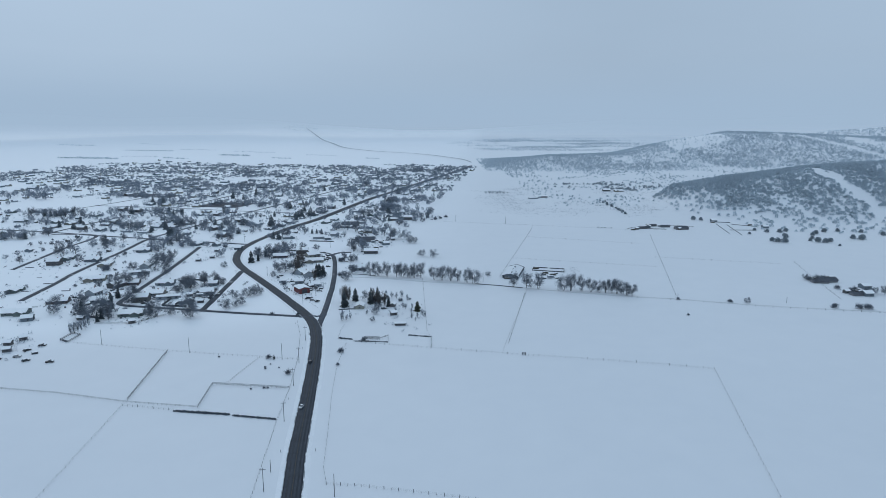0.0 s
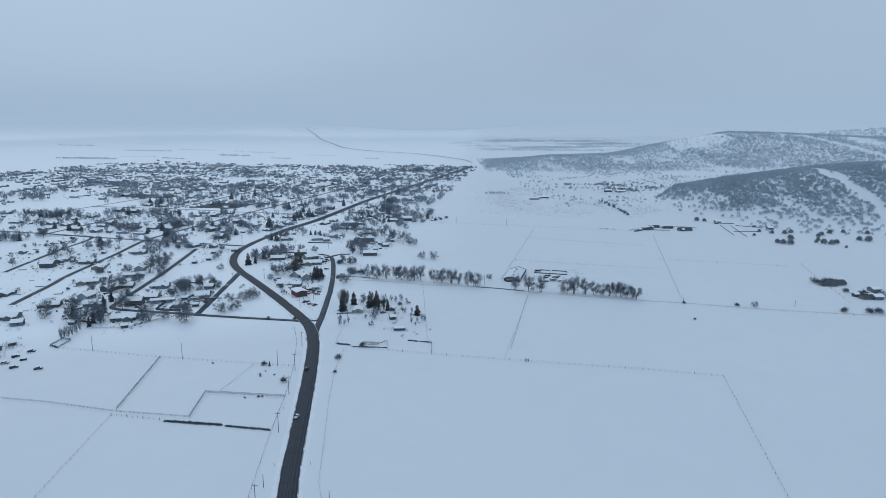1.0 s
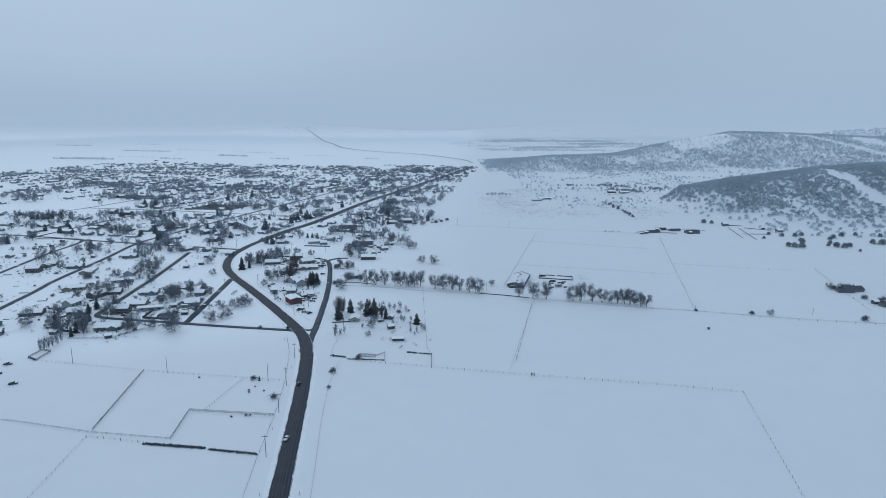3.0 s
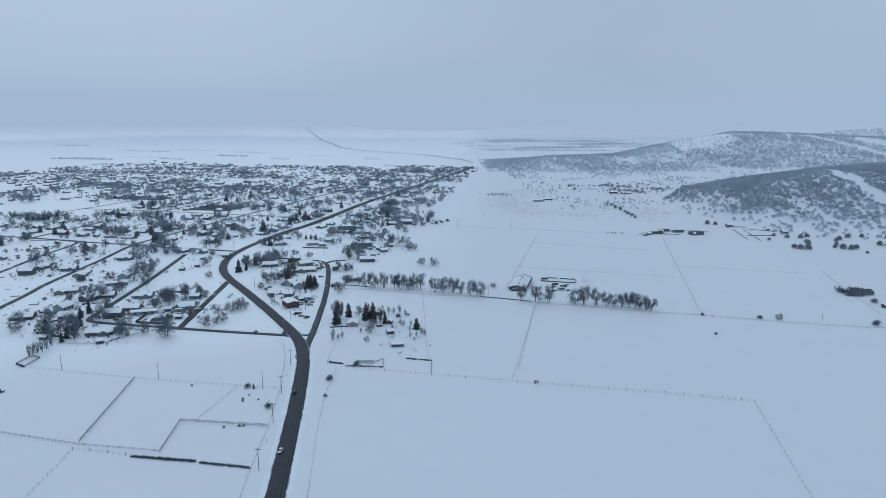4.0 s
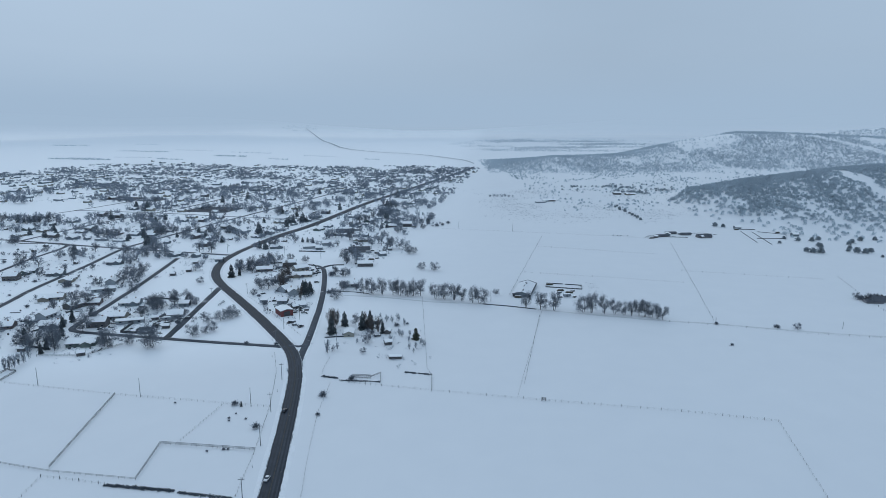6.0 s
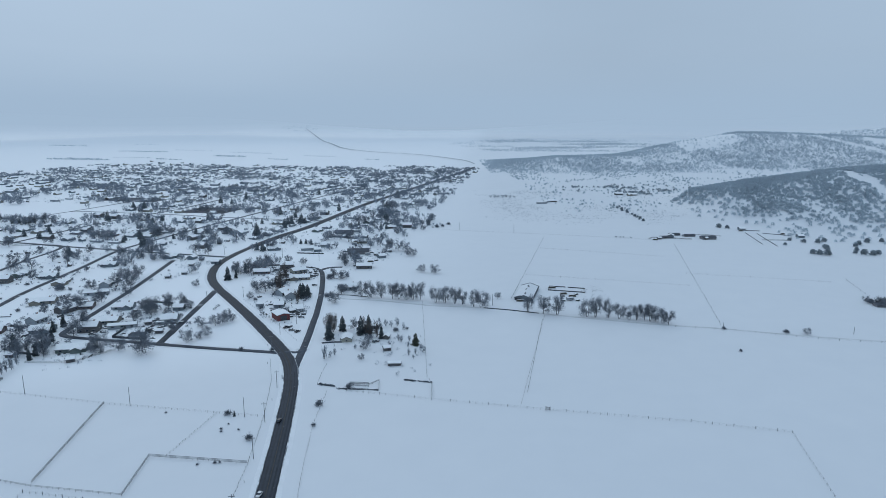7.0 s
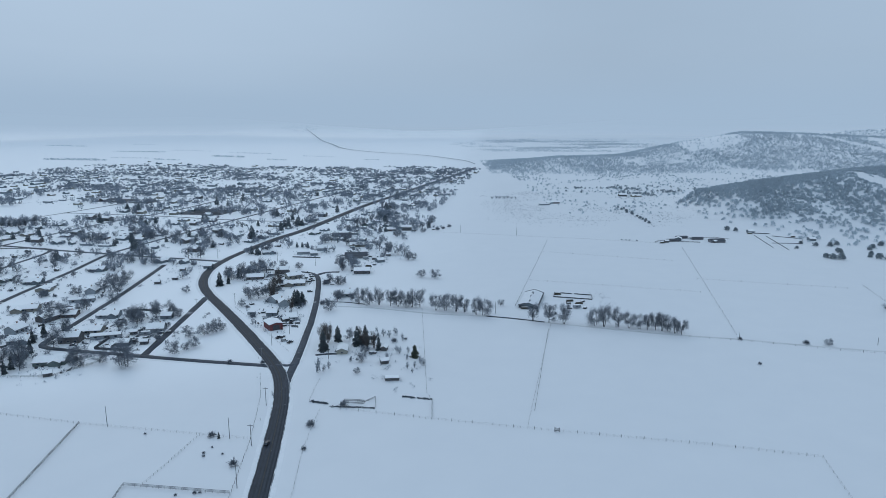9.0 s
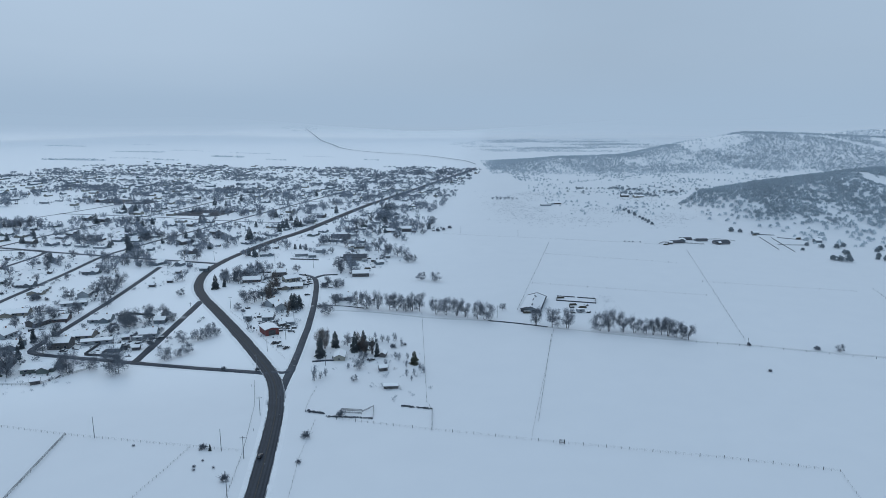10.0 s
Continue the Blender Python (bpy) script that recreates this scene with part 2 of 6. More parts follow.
def height(x, y):
    x, y = np.asarray(x, float), np.asarray(y, float)
    r = np.hypot(x, y)
    z = 88 * np.clip((r - 2250) / 2650, 0, 1) ** 1.15
    z = z + ridge(x, y, [365, 385, 414, 497, 632, 713, 788, 1100, 1700], [0, 9, 35, 49, 64, 69, 71, 88, 100],
                  [1085, 1080, 1060, 1071, 1090, 1111, 1132, 1200, 1400], [60, 85, 140, 200, 215, 235, 255, 330, 400], 300)
    z = z + ridge(x, y, [120, 230, 357, 590, 821, 1060, 1218, 1500, 2300], [0, 22, 34, 38, 74, 98, 95, 78, 60],
                  [2000, 2040, 2069, 2119, 2255, 2374, 2300, 2250, 2300], [160, 200, 230, 260, 380, 480, 480, 500, 500], 500)
    z = z + ridge(x, y, [-4900, -3600, -3000, -2300, -1700, -1100, -700, -300], [120, 90, 125, 85, 100, 60, 30, 0], [4650] * 8, [1650, 1600, 1650, 1500, 1500, 1300, 1000, 900], 900)
    z = z + ridge(x, y, [100, 700, 1300, 2100, 3000, 4000], [0, 40, 80, 75, 120, 100], [4700] * 6, [900, 1000, 1200, 1300, 1400, 1400], 900)
    z = z + ridge(x, y, [1250, 1779, 2300, 3200], [0, 62, 90, 110], [2950, 2950, 3050, 3200], [400, 420, 500, 600], 700)
    return z


def graded(stops):
    return np.concatenate([np.arange(a, b, s) for a, b, s in stops] + [[stops[-1][1]]])


gx = graded([(-4950, -1500, 150), (-1500, -700, 60), (-700, 300, 40), (300, 1500, 14), (1500, 2400, 45), (2400, 4950, 150)])
gy = graded([(-1500, 0, 250), (0, 700, 50), (700, 1500, 14), (1500, 2600, 25), (2600, 4950, 90)])
mx, my = np.meshgrid(gx, gy)
mz = height(mx, my)
wob = np.sin(mx * 0.021 + 1.3 * np.sin(my * 0.013)) * np.sin(my * 0.027 + mx * 0.008)
mz = mz + wob * np.clip(mz / 30, 0, 1) * 2.2
ground_verts = np.stack([mx.ravel(), my.ravel(), mz.ravel()], 1)
nx, ny = len(gx), len(gy)
idx = np.arange(nx * ny).reshape(ny, nx)
quads = np.stack([idx[:-1, :-1], idx[:-1, 1:], idx[1:, 1:], idx[1:, :-1]], -1).reshape(-1, 4)


def fast_mesh(name, verts, polys, mat, smooth=False):
    """A mesh from arrays: all polygons have the same number of corners."""
    me = bpy.data.meshes.new(name)
    k = polys.shape[1]
    me.vertices.add(len(verts))
    me.vertices.foreach_set("co", np.ascontiguousarray(verts, np.float32).ravel())
    me.loops.add(polys.size)
    me.loops.foreach_set("vertex_index", np.ascontiguousarray(polys, np.int32).ravel())
    me.polygons.add(len(polys))
    me.polygons.foreach_set("loop_start", np.arange(0, polys.size, k, dtype=np.int32))
    me.polygons.foreach_set("loop_total", np.full(len(polys), k, np.int32))
    me.polygons.foreach_set("use_smooth", np.full(len(polys), smooth, bool))
    me.materials.append(mat)
    me.update(calc_edges=True)
    return me


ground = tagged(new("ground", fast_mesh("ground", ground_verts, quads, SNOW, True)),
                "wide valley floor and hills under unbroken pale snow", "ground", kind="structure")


def top(x, y):
    return float(height(x, y))


# ---------------------------------------------------------------- roads
def ribbon(line, offsets, mat, name, thick=0.06, lift=0.04):
    """A strip along a line between two offsets to its right, laid over the ground."""
    d = np.gradient(line, axis=0)
    d /= np.linalg.norm(d, axis=1)[:, None]
    side = np.stack([d[:, 1], -d[:, 0]], 1)
    rows = []
    for off, dz in offsets:
        o = off(len(line)) if callable(off) else off
        p = line + side * (np.asarray(o).reshape(-1, 1) if np.ndim(o) else o)
        rows.append(np.column_stack([p, height(p[:, 0], p[:, 1]) + lift + dz + 2.0 * ease((np.hypot(p[:, 0], p[:, 1]) - 2250) / 300)]))
    n, k = len(line), len(rows)
    v = np.concatenate(rows)
    q = [(j * n + i, (j + 1) * n + i, (j + 1) * n + i + 1, j * n + i + 1) for j in range(k - 1) for i in range(n - 1)]
    return fast_mesh(name, v, np.array(q), mat, True)


def ragged(base, amp, seed):
    def f(n):
        r = np.random.RandomState(seed)
        w = r.randn(n)
        w = np.convolve(w, np.ones(3) / 3, "same")
        return base + amp * w
    return f


ROADS, BANKS = [], []


def road(name, pts, width, mat, label, step=5.0, berm=True, rag=0.25, lift=0.05):
    line = smooth_line(pts, step)
    ROADS.append((line, width))
    h, s = width / 2, len(ROADS) * 7
    ob = tagged(new(name, ribbon(line, [(ragged(-h - 0.1, rag, s), -0.12), (ragged(-h, rag, s), 0), (0, 0.06), (ragged(h, rag, s + 1), 0), (ragged(h + 0.1, rag, s + 1), -0.12)],
                                 mat, name, lift=lift)), label, "road", kind="structure")
    if berm:
        BANKS.append((len(ROADS) - 1, h, s, rag, lift))
    return line


def snow_banks():
    """Ploughed banks along both edges, left open where another road comes in."""
    for own, h, s, rag, lift in BANKS:
        line = ROADS[own][0]
        for sg in (-1, 1):
            me = ribbon(line, [
                (ragged(sg * (h - 0.15), rag * 0.6, s + 3), 0.0), (ragged(sg * (h + 0.5), rag, s + 4), 0.24),
                (ragged(sg * (h + 1.1), rag, s + 5), 0.20), (ragged(sg * (h + 2.4), rag, s + 6), -0.12)][::sg], BERM, "snow_bank", lift=lift)
            bm = bmesh.new()
            bm.from_mesh(me)
            gone = []
            for f in bm.faces:
                c = f.calc_center_median()
                for j, (other, width) in enumerate(ROADS):
                    if j != own and np.min((other[:, 0] - c.x) ** 2 + (other[:, 1] - c.y) ** 2) < (width / 2 + 2.2) ** 2:
                        gone.append(f)
                        break
            bmesh.ops.delete(bm, geom=gone, context="FACES")
            bm.to_mesh(me)
            bm.free()
            tagged(new("snow_bank", me), "dirty ploughed snow bank along the road edge", "snow bank", kind="structure")


HIGHWAY = [(20, -420), (-12, -150), (-40, 100), (-57.5, 218), (-63, 254), (-71, 318), (-78.5, 372), (-85, 408), (-95.5, 441), (-118, 482),
           (-157, 546), (-195, 606), (-214, 645), (-225, 690), (-226, 735), (-219, 790), (-204, 862), (-181, 946), (-138, 1172), (-97, 1335), (-56, 1500), (12, 1769),
           (67, 1992), (99, 2140)]
highway = road("road", HIGHWAY, 8.0, ASPHALT, "dark wet asphalt highway winding between ploughed snow banks")
# The far stretch is lightened to pale grey: haze put into the road colour.
road("road", [(99, 2140), (110, 2220), (106, 2310), (80, 2425), (35, 2510), (-101, 2708), (-309, 2863), (-466, 3071), (-567, 3354), (-653, 3585), (-773, 3959), (-900, 4300)], 7.0,
     material("hazed_road", (0.34, 0.36, 0.385), (0.50, 0.52, 0.545), 0.05, 0.75), "far stretch of highway, greyed pale for haze", 20.0, berm=False, rag=0.0)
road("road", [p for p in HIGHWAY if p[1] > 780], 12.5, STREET, "wide bare main street of the highway through the village", lift=0.02)
for off in (-2.7, -1.15, 1.15, 2.7):
    near = highway[highway[:, 1] < 1250]
    tagged(new("wheel_track", ribbon(near, [(ragged(off - 0.38, 0.05, 5), -0.004), (ragged(off + 0.38, 0.05, 6), -0.004)], ASPHALT_WORN, "wheel_track", lift=0.115)),
           "lighter worn wheel track on the highway", "wheel track", kind="structure")
SLUSH = material("dirty_slush", (0.10, 0.11, 0.125), (0.42, 0.44, 0.465), 0.12, 0.8, fine=14, contrast=0.22, patch=((0.74, 0.755, 0.775), 0.16, 0.50))
for sg in (-1, 1):
    tagged(new("slush", ribbon(highway[highway[:, 1] < 760], [(ragged(sg * 3.75, 0.12, 31), 0.0), (ragged(sg * 4.35, 0.28, 32 + sg), 0.03)][::sg], SLUSH, "slush", lift=0.13)),
           "dirty slush thrown along the highway edge", "slush", kind="structure")
tagged(new("centre_line", ribbon(highway[highway[:, 1] < 1250], [(-0.12, 0), (0.12, 0)], PAINT_LINE, "centre_line", lift=0.125)),
       "worn yellow painted centre line of the highway", "road marking", kind="structure")
SIDE = [(-86.5, 412), (-87, 428), (-88, 446), (-90, 476), (-95.3, 533), (-100.5, 575), (-106, 612), (-112, 645), (-118, 668), (-128, 682), (-142, 687)]
road("road", SIDE, 4.8, STREET, "narrow side road joining the highway, half cleared of snow")
road("road", [(-119, 672), (-112, 683), (-100, 685)], 4.5, STREET, "short driveway spur at the end of the side road", berm=False, lift=0.09)
road("road", [(-88, 452), (-92, 449), (-99, 450)], 3.6, STREET, "short link between side road and highway", berm=False, lift=0.09)
LEFT = [(-99, 448), (-144, 455.6), (-182.4, 463.3), (-221.4, 471.5), (-247, 477), (-256, 484), (-257.5, 500), (-260, 530), (-265, 595), (-273, 668), (-279, 716)]
road("road", LEFT, 5.0, STREET, "village lane with slush and bare asphalt")
road("road", [(-182.8, 466), (-187, 522), (-193, 596)], 5.0, STREET, "straight village lane running up to the highway", berm=False, lift=0.08)
road("road", [(-338, 490), (-344, 548), (-350, 592), (-355, 690), (-361, 765), (-350, 830), (-330, 920), (-303, 1028), (-255, 1220), (-190, 1480)], 5.5, STREET,
     "village street through the houses, partly cleared", lift=0.06)
road("road", [(-640, 850), (-502, 813), (-446, 794), (-366, 770), (-314, 755), (-226, 731)], 6.0, STREET, "cross street of bare wet asphalt", lift=0.07)
road("road", [(-418, 600), (-424, 655), (-430, 708), (-438, 790), (-500, 800)], 5.0, STREET, "village street with slush", lift=0.08)
road("road", [(-509, 815), (-488, 951), (-462, 1040), (-436, 1113), (-405, 1290), (-350, 1500)], 5.5, STREET, "far village street, half snow covered", lift=0.06)
road("road", [(-640, 960), (-613, 1039), (-586, 1126), (-540, 1330)], 5.0, STREET, "far village street under packed snow", lift=0.06)
road("road", [(-600, 1090), (-425, 1050), (-330, 1020), (-170, 985)], 5.0, STREET, "far cross street between gardens", lift=0.09)
road("road", [(-560, 1330), (-400, 1290), (-250, 1250), (-118, 1215)], 5.0, STREET, "far cross street in the village", lift=0.09)
LANE_SNOW = material("snowy_lane", (0.52, 0.53, 0.54), (0.80, 0.81, 0.83), 0.06, 0.8, fine=12, contrast=0.35)
road("road", [(-90, 572), (-48, 564), (-11, 551.5), (39, 543), (72, 530), (130, 510), (160, 501.5), (191, 495), (250, 477), (335, 459), (480, 430)], 2.4,
     LANE_SNOW, "snow-covered farm lane beside a row of trees", berm=False)
road("road", [(30, 545.4), (48, 540), (70, 531)], 2.2, STREET, "bare stretch of the farm lane", berm=False, lift=0.10)
road("road", [(-98, 583), (-80, 582), (-62, 576)], 1.6, STREET, "bare gravel drive off the side road", berm=False, lift=0.10)
road("road", [(-79, 466), (-71, 468), (-66, 468)], 2.4, STREET, "short cleared drive beside the cream house", berm=False, lift=0.10)
snow_banks()
bm = bmesh.new()
bm.faces.new([bm.verts.new(p) for p in ((-425, 1072, 0.12), (-345, 1060, 0.12), (-330, 1120, 0.12), (-405, 1140, 0.12))])
lot = part("pavement", bm, STREET, None)
tagged(lot, "dark bare asphalt lot among the village houses", "pavement", kind="structure")
bm = bmesh.new()
bm.faces.new([bm.verts.new(p) for p in ((-640, 1235, 0.12), (-520, 1205, 0.12), (-512, 1250, 0.12), (-628, 1290, 0.12))])
tagged(part("pavement", bm, STREET, None), "dark cleared yard of a far building", "pavement", kind="structure")


def clear_of_roads(x, y, gap):
    for line, width in ROADS:
        if np.min((line[:, 0] - x) ** 2 + (line[:, 1] - y) ** 2) < (width / 2 + gap) ** 2:
            return False
    return True


# ---------------------------------------------------------------- trees
def bare_tree_meshes(seed, tall, wide, twig_mat, twigs=1000, stems=1, low=0.22, thick=1.0):
    """A leafless tree: a short trunk, limbs that bow out to uneven lobes of the crown, and fine twigs all through the lobes."""
    r = random.Random(seed)
    v, f = [], []
    fork, top_z = tall * low, tall
    half, mid_z = (top_z - fork) / 2, (top_z + fork) / 2
    lobes = []
    for i in range(11):
        a, c, k = 2.4 * i + r.uniform(-0.9, 0.9), -1.0 + 1.8 * (i + r.random()) / 11, r.uniform(0.5, 0.9)
        e = math.sqrt(max(0.42, 1 - c * c)) * k * wide / 2
        size = r.uniform(0.26, 0.5)
        lobes.append((Vector((math.cos(a) * e, math.sin(a) * e, mid_z + c * k * half * 1.1)), size * wide * 0.5, size * half * 1.05))
    feet = []
    for n in range(stems):
        w = 2 * math.pi * n / stems + r.random()
        foot = Vector((math.cos(w), math.sin(w), 0)) * (0.0 if stems == 1 else 0.035 * wide)
        head = foot * 2.6 + Vector((r.gauss(0, 0.02), r.gauss(0, 0.02), 1.0)) * fork
        girth = tall * (0.023 if stems == 1 else 0.016)
        tube(v, f, foot - Vector((0, 0, 0.2)), head, girth, girth * 0.8, 6)
        crest = head.lerp(Vector((head.x * 0.5, head.y * 0.5, tall * 0.8)), 1.0)
        tube(v, f, head, crest, girth * 0.75, girth * 0.2, 4)
        feet.append((head, crest, girth))
    for i, (c, rw, rh) in enumerate(lobes):
        head, crest, girth = feet[i % stems]
        start = head.lerp(crest, min(0.7, max(0.0, (c.z - fork) / tall * 0.55)))
        bow = start.lerp(c, 0.5) + Vector((c.x * 0.12, c.y * 0.12, -0.02 * tall))
        tube(v, f, start, bow, girth * 0.6, girth * 0.42, 3)
        tube(v, f, bow, c, girth * 0.42, girth * 0.26, 3)
        for n in range(3):
            tip = c + Vector((r.uniform(-1, 1) * rw, r.uniform(-1, 1) * rw, r.uniform(-0.3, 1) * rh))
            tube(v, f, bow.lerp(c, r.uniform(0.3, 1.0)), tip, girth * 0.24, girth * 0.08, 3)
    trunk = mesh_from("trunk", v, f, BARK)
    tv, tf = [], []
    length = 0.06 * tall + 0.03 * wide
    slim = thick * (wide * half * 1.6) / (twigs * length * 0.55)
    root = Vector((0, 0, fork * 0.8))
    for i in range(twigs):
        c, rw, rh = lobes[i % 11]
        h, a, n = r.uniform(-1, 1), r.random() * 2 * math.pi, r.random() ** 0.5 * r.uniform(0.8, 1.35)
        e = math.sqrt(1 - h * h) * n
        p = c + Vector((math.cos(a) * e * rw, math.sin(a) * e * rw, h * n * rh))
        d = ((p - c) * (0.5 / rw) + (p - root).normalized() * 0.7 + Vector((r.gauss(0, 0.6), r.gauss(0, 0.6), r.gauss(0.05, 0.5)))).normalized()
        q = p + d * length * r.uniform(0.6, 1.3)
        p = p - d * length * 0.4
        w = d.cross(Vector((r.gauss(0, 1), r.gauss(0, 1), r.gauss(0, 1)))).normalized() * slim * r.uniform(0.6, 1.4)
        q.z, p.z = max(q.z, 0.4), max(p.z, 0.3)
        k = len(tv)
        tv += [tuple(p - w), tuple(p + w), tuple(q)]
        tf.append((k, k + 1, k + 2))
    return trunk, mesh_from("crown", tv, tf, twig_mat)


def puff_mesh(seed, tall, wide, mat, sprays=60, low=0.0, fat=1.0):
    """A dense rounded bush or small far tree: uneven lobes of short ragged sprays."""
    r = random.Random(seed)
    tv, tf = [], []
    lobes = [(r.gauss(0, 0.22) * wide, r.gauss(0, 0.22) * wide, tall * (low + (1 - low) * r.uniform(0.3, 0.68)), r.uniform(0.2, 0.32)) for _ in range(5)]
    size = math.sqrt(2.1 * wide * tall * (1 - low) / sprays)
    for i in range(sprays):
        cx, cy, cz, k = lobes[i % 5]
        h, a, n = r.uniform(-1, 1), r.random() * 2 * math.pi, r.random() ** 0.4
        e = math.sqrt(1 - h * h) * n * k * wide
        p = Vector((cx + math.cos(a) * e, cy + math.sin(a) * e, cz + h * n * k * tall * (1 - low)))
        d = Vector((r.gauss(0, 0.6), r.gauss(0, 0.6), r.gauss(0.35, 0.5))).normalized()
        w = d.cross(Vector((r.gauss(0, 1), r.gauss(0, 1), r.gauss(0, 1)))).normalized() * size * r.uniform(0.35, 0.65) * fat
        j = len(tv)
        for q in (p - d * size * 0.5 - w, p - d * size * 0.4 + w, p + d * size * r.uniform(0.5, 1.0)):
            tv.append((q.x, q.y, max(q.z, 0.05)))
        tf.append((j, j + 1, j + 2))
    return mesh_from("crown", tv, tf, mat)


def conifer_meshes(seed, tall, wide, mat, sprays=1300, taper=1.0):
    r = random.Random(seed)
    v, f = [], []
    tube(v, f, (0, 0, -0.2), (0, 0, tall * 0.95), tall * 0.018, 0.03, 6)
    trunk = mesh_from("trunk", v, f, BARK)
    tv, tf = [], []
    for i in range(sprays):
        h = r.random() ** 1.25
        z = tall * (0.06 + 0.94 * h)
        w = r.random() * 2 * math.pi
        layer = 0.82 + 0.14 * math.sin(3 * w + seed + 9 * h) + 0.18 * math.cos(z * 5.2 / (tall ** 0.5)) + r.gauss(0, 0.09)
        rad = wide * (1 - h) ** (0.85 * taper) * layer * r.uniform(0.55, 1.0)
        c, s = math.cos(w), math.sin(w)
        base = Vector((c * rad * 0.35, s * rad * 0.35, z + rad * 0.12))
        tip = Vector((c * (rad + 0.15), s * (rad + 0.15), z - rad * 0.22 + r.gauss(0, 0.12)))
        side = Vector((-s, c, r.gauss(0, 0.35))) * (0.08 + rad * r.uniform(0.09, 0.2))
        k = len(tv)
        tv += [tuple(base), tuple(tip + side), tuple(tip - side * 0.8 + Vector((0, 0, r.uniform(-0.3, 0.1)))), tuple(base.lerp(tip, 1.12))]
        tf += [(k, k + 1, k + 3), (k, k + 3, k + 2)]
    return trunk, mesh_from("crown", tv, tf, mat)


def shrub_mesh(seed, tall, wide, mat, sprays=260, fat=1.0):
    r = random.Random(seed)
    tv, tf = [], []
    for i in range(sprays):
        w, h = r.random() * 2 * math.pi, r.random()
        lobe = 0.75 + 0.28 * math.sin(2 * w + seed) * math.cos(3 * w + 2 * seed) + r.gauss(0, 0.13)
        d = Vector((math.cos(w) * wide * 0.5 * lobe, math.sin(w) * wide * 0.5 * lobe, 0)) * math.sqrt(max(0.05, 1 - (h * 0.95) ** 2))
        q = d * r.uniform(0.6, 1.0) + Vector((0, 0, tall * (0.08 + 0.92 * h) * (0.85 + 0.15 * lobe)))
        p = q * r.uniform(0.25, 0.6) + Vector((0, 0, 0.0))
        p.z = max(0.0, p.z)
        s = (q - p).cross(Vector((r.gauss(0, 1), r.gauss(0, 1), r.gauss(0, 1)))).normalized() * r.uniform(0.05, 0.13) * tall ** 0.5 * fat
        k = len(tv)
        tv += [tuple(p), tuple(q + s), tuple(q - s)]
        tf.append((k, k + 1, k + 2))
    return mesh_from("crown", tv, tf, mat)


def clump_mesh(seed, tall, wide, mat, sprays=420, fat=1.0):
    """A wild juniper: uneven upright clumps of ragged sprays."""
    r = random.Random(seed)
    tv, tf = [], []
    lobes = [(r.gauss(0, 0.24) * wide, r.gauss(0, 0.24) * wide, r.uniform(0.55, 1.1) * tall, r.uniform(0.12, 0.24) * wide) for _ in range(6)]
    for i in range(sprays):
        cx, cy, h, w = lobes[i % 6]
        t, a = r.random(), r.random() * 2 * math.pi
        k = w * (1 - t ** 2) ** 0.5 * r.uniform(0.4, 1.15)
        q = Vector((cx + math.cos(a) * k, cy + math.sin(a) * k, h * (0.04 + 0.96 * t)))
        p = Vector((cx + math.cos(a) * k * 0.3, cy + math.sin(a) * k * 0.3, q.z - r.uniform(0.1, 0.5) * w))
        s = Vector((r.gauss(0, 1), r.gauss(0, 1), r.gauss(0, 0.6))).normalized() * r.uniform(0.10, 0.28) * fat
        p.z = max(p.z, 0.0)
        j = len(tv)
        tv += [tuple(p), tuple(q + s), tuple(q - s)]
        tf.append((j, j + 1, j + 2))
    return mesh_from("crown", tv, tf, mat)


def twiggy_mesh(seed, tall, wide, mat, twigs=700):
    """A bare bush: fine stems that fan out from its foot."""
    r = random.Random(seed)
    tv, tf = [], []
    lobes = [(r.random() * 2 * math.pi, r.uniform(0.1, 0.42) * wide, r.uniform(0.45, 0.95) * tall) for _ in range(9)]
    for i in range(twigs):
        w, k, h = lobes[i % 9]
        c = Vector((math.cos(w) * k * 0.7, math.sin(w) * k * 0.7, h * 0.6))
        q = c + Vector((r.gauss(0, 0.17) * wide, r.gauss(0, 0.17) * wide, r.gauss(0, 0.22) * tall))
        q.z = min(max(q.z, 0.15), tall * 1.1)
        p = q * r.uniform(0.45, 0.8)
        s = (q - p).cross(Vector((r.gauss(0, 1), r.gauss(0, 1), r.gauss(0, 1)))).normalized() * r.uniform(0.03, 0.085)
        j = len(tv)
        tv += [tuple(p - s), tuple(p + s), tuple(q + s), tuple(q - s)]
        tf.append((j, j + 1, j + 2, j + 3))
    return mesh_from("crown", tv, tf, mat)


TEMPLATES = {}


def tree_template(key, name, trunk, crown, label, category, crown_name="crown"):
    ob = empty(name)
    if trunk is not None:
        piece("trunk", trunk, ob, Matrix())
    piece(crown_name, crown, ob, Matrix())
    tagged(ob, label, category)
    TEMPLATES[key] = [ob, False]


HOUSE_AT = []


def spawn(key, x, y, turn=0.0, scale=1.0, group="", z=None, label=""):
    entry = TEMPLATES["far_" + key if y > 720 and "far_" + key in TEMPLATES else key]
    if group == "trees of the village" and not key.startswith(("young", "bush")):
        scale *= 1.05
    if group == "houses of the village":
        HOUSE_AT.append((x, y))
    m = Matrix.Translation((x, y, (top(x, y) if z is None else z))) @ Matrix.Rotation(radians(turn), 4, "Z")
    if not entry[1]:
        ob, entry[1] = entry[0], True
        ob.matrix_basis = m
    else:
        ob = copy_thing(entry[0], m @ Matrix.Scale(scale, 4))
    if label:
        tagged(ob, label)
    if group:
        tagged(ob, group=group)
    return ob


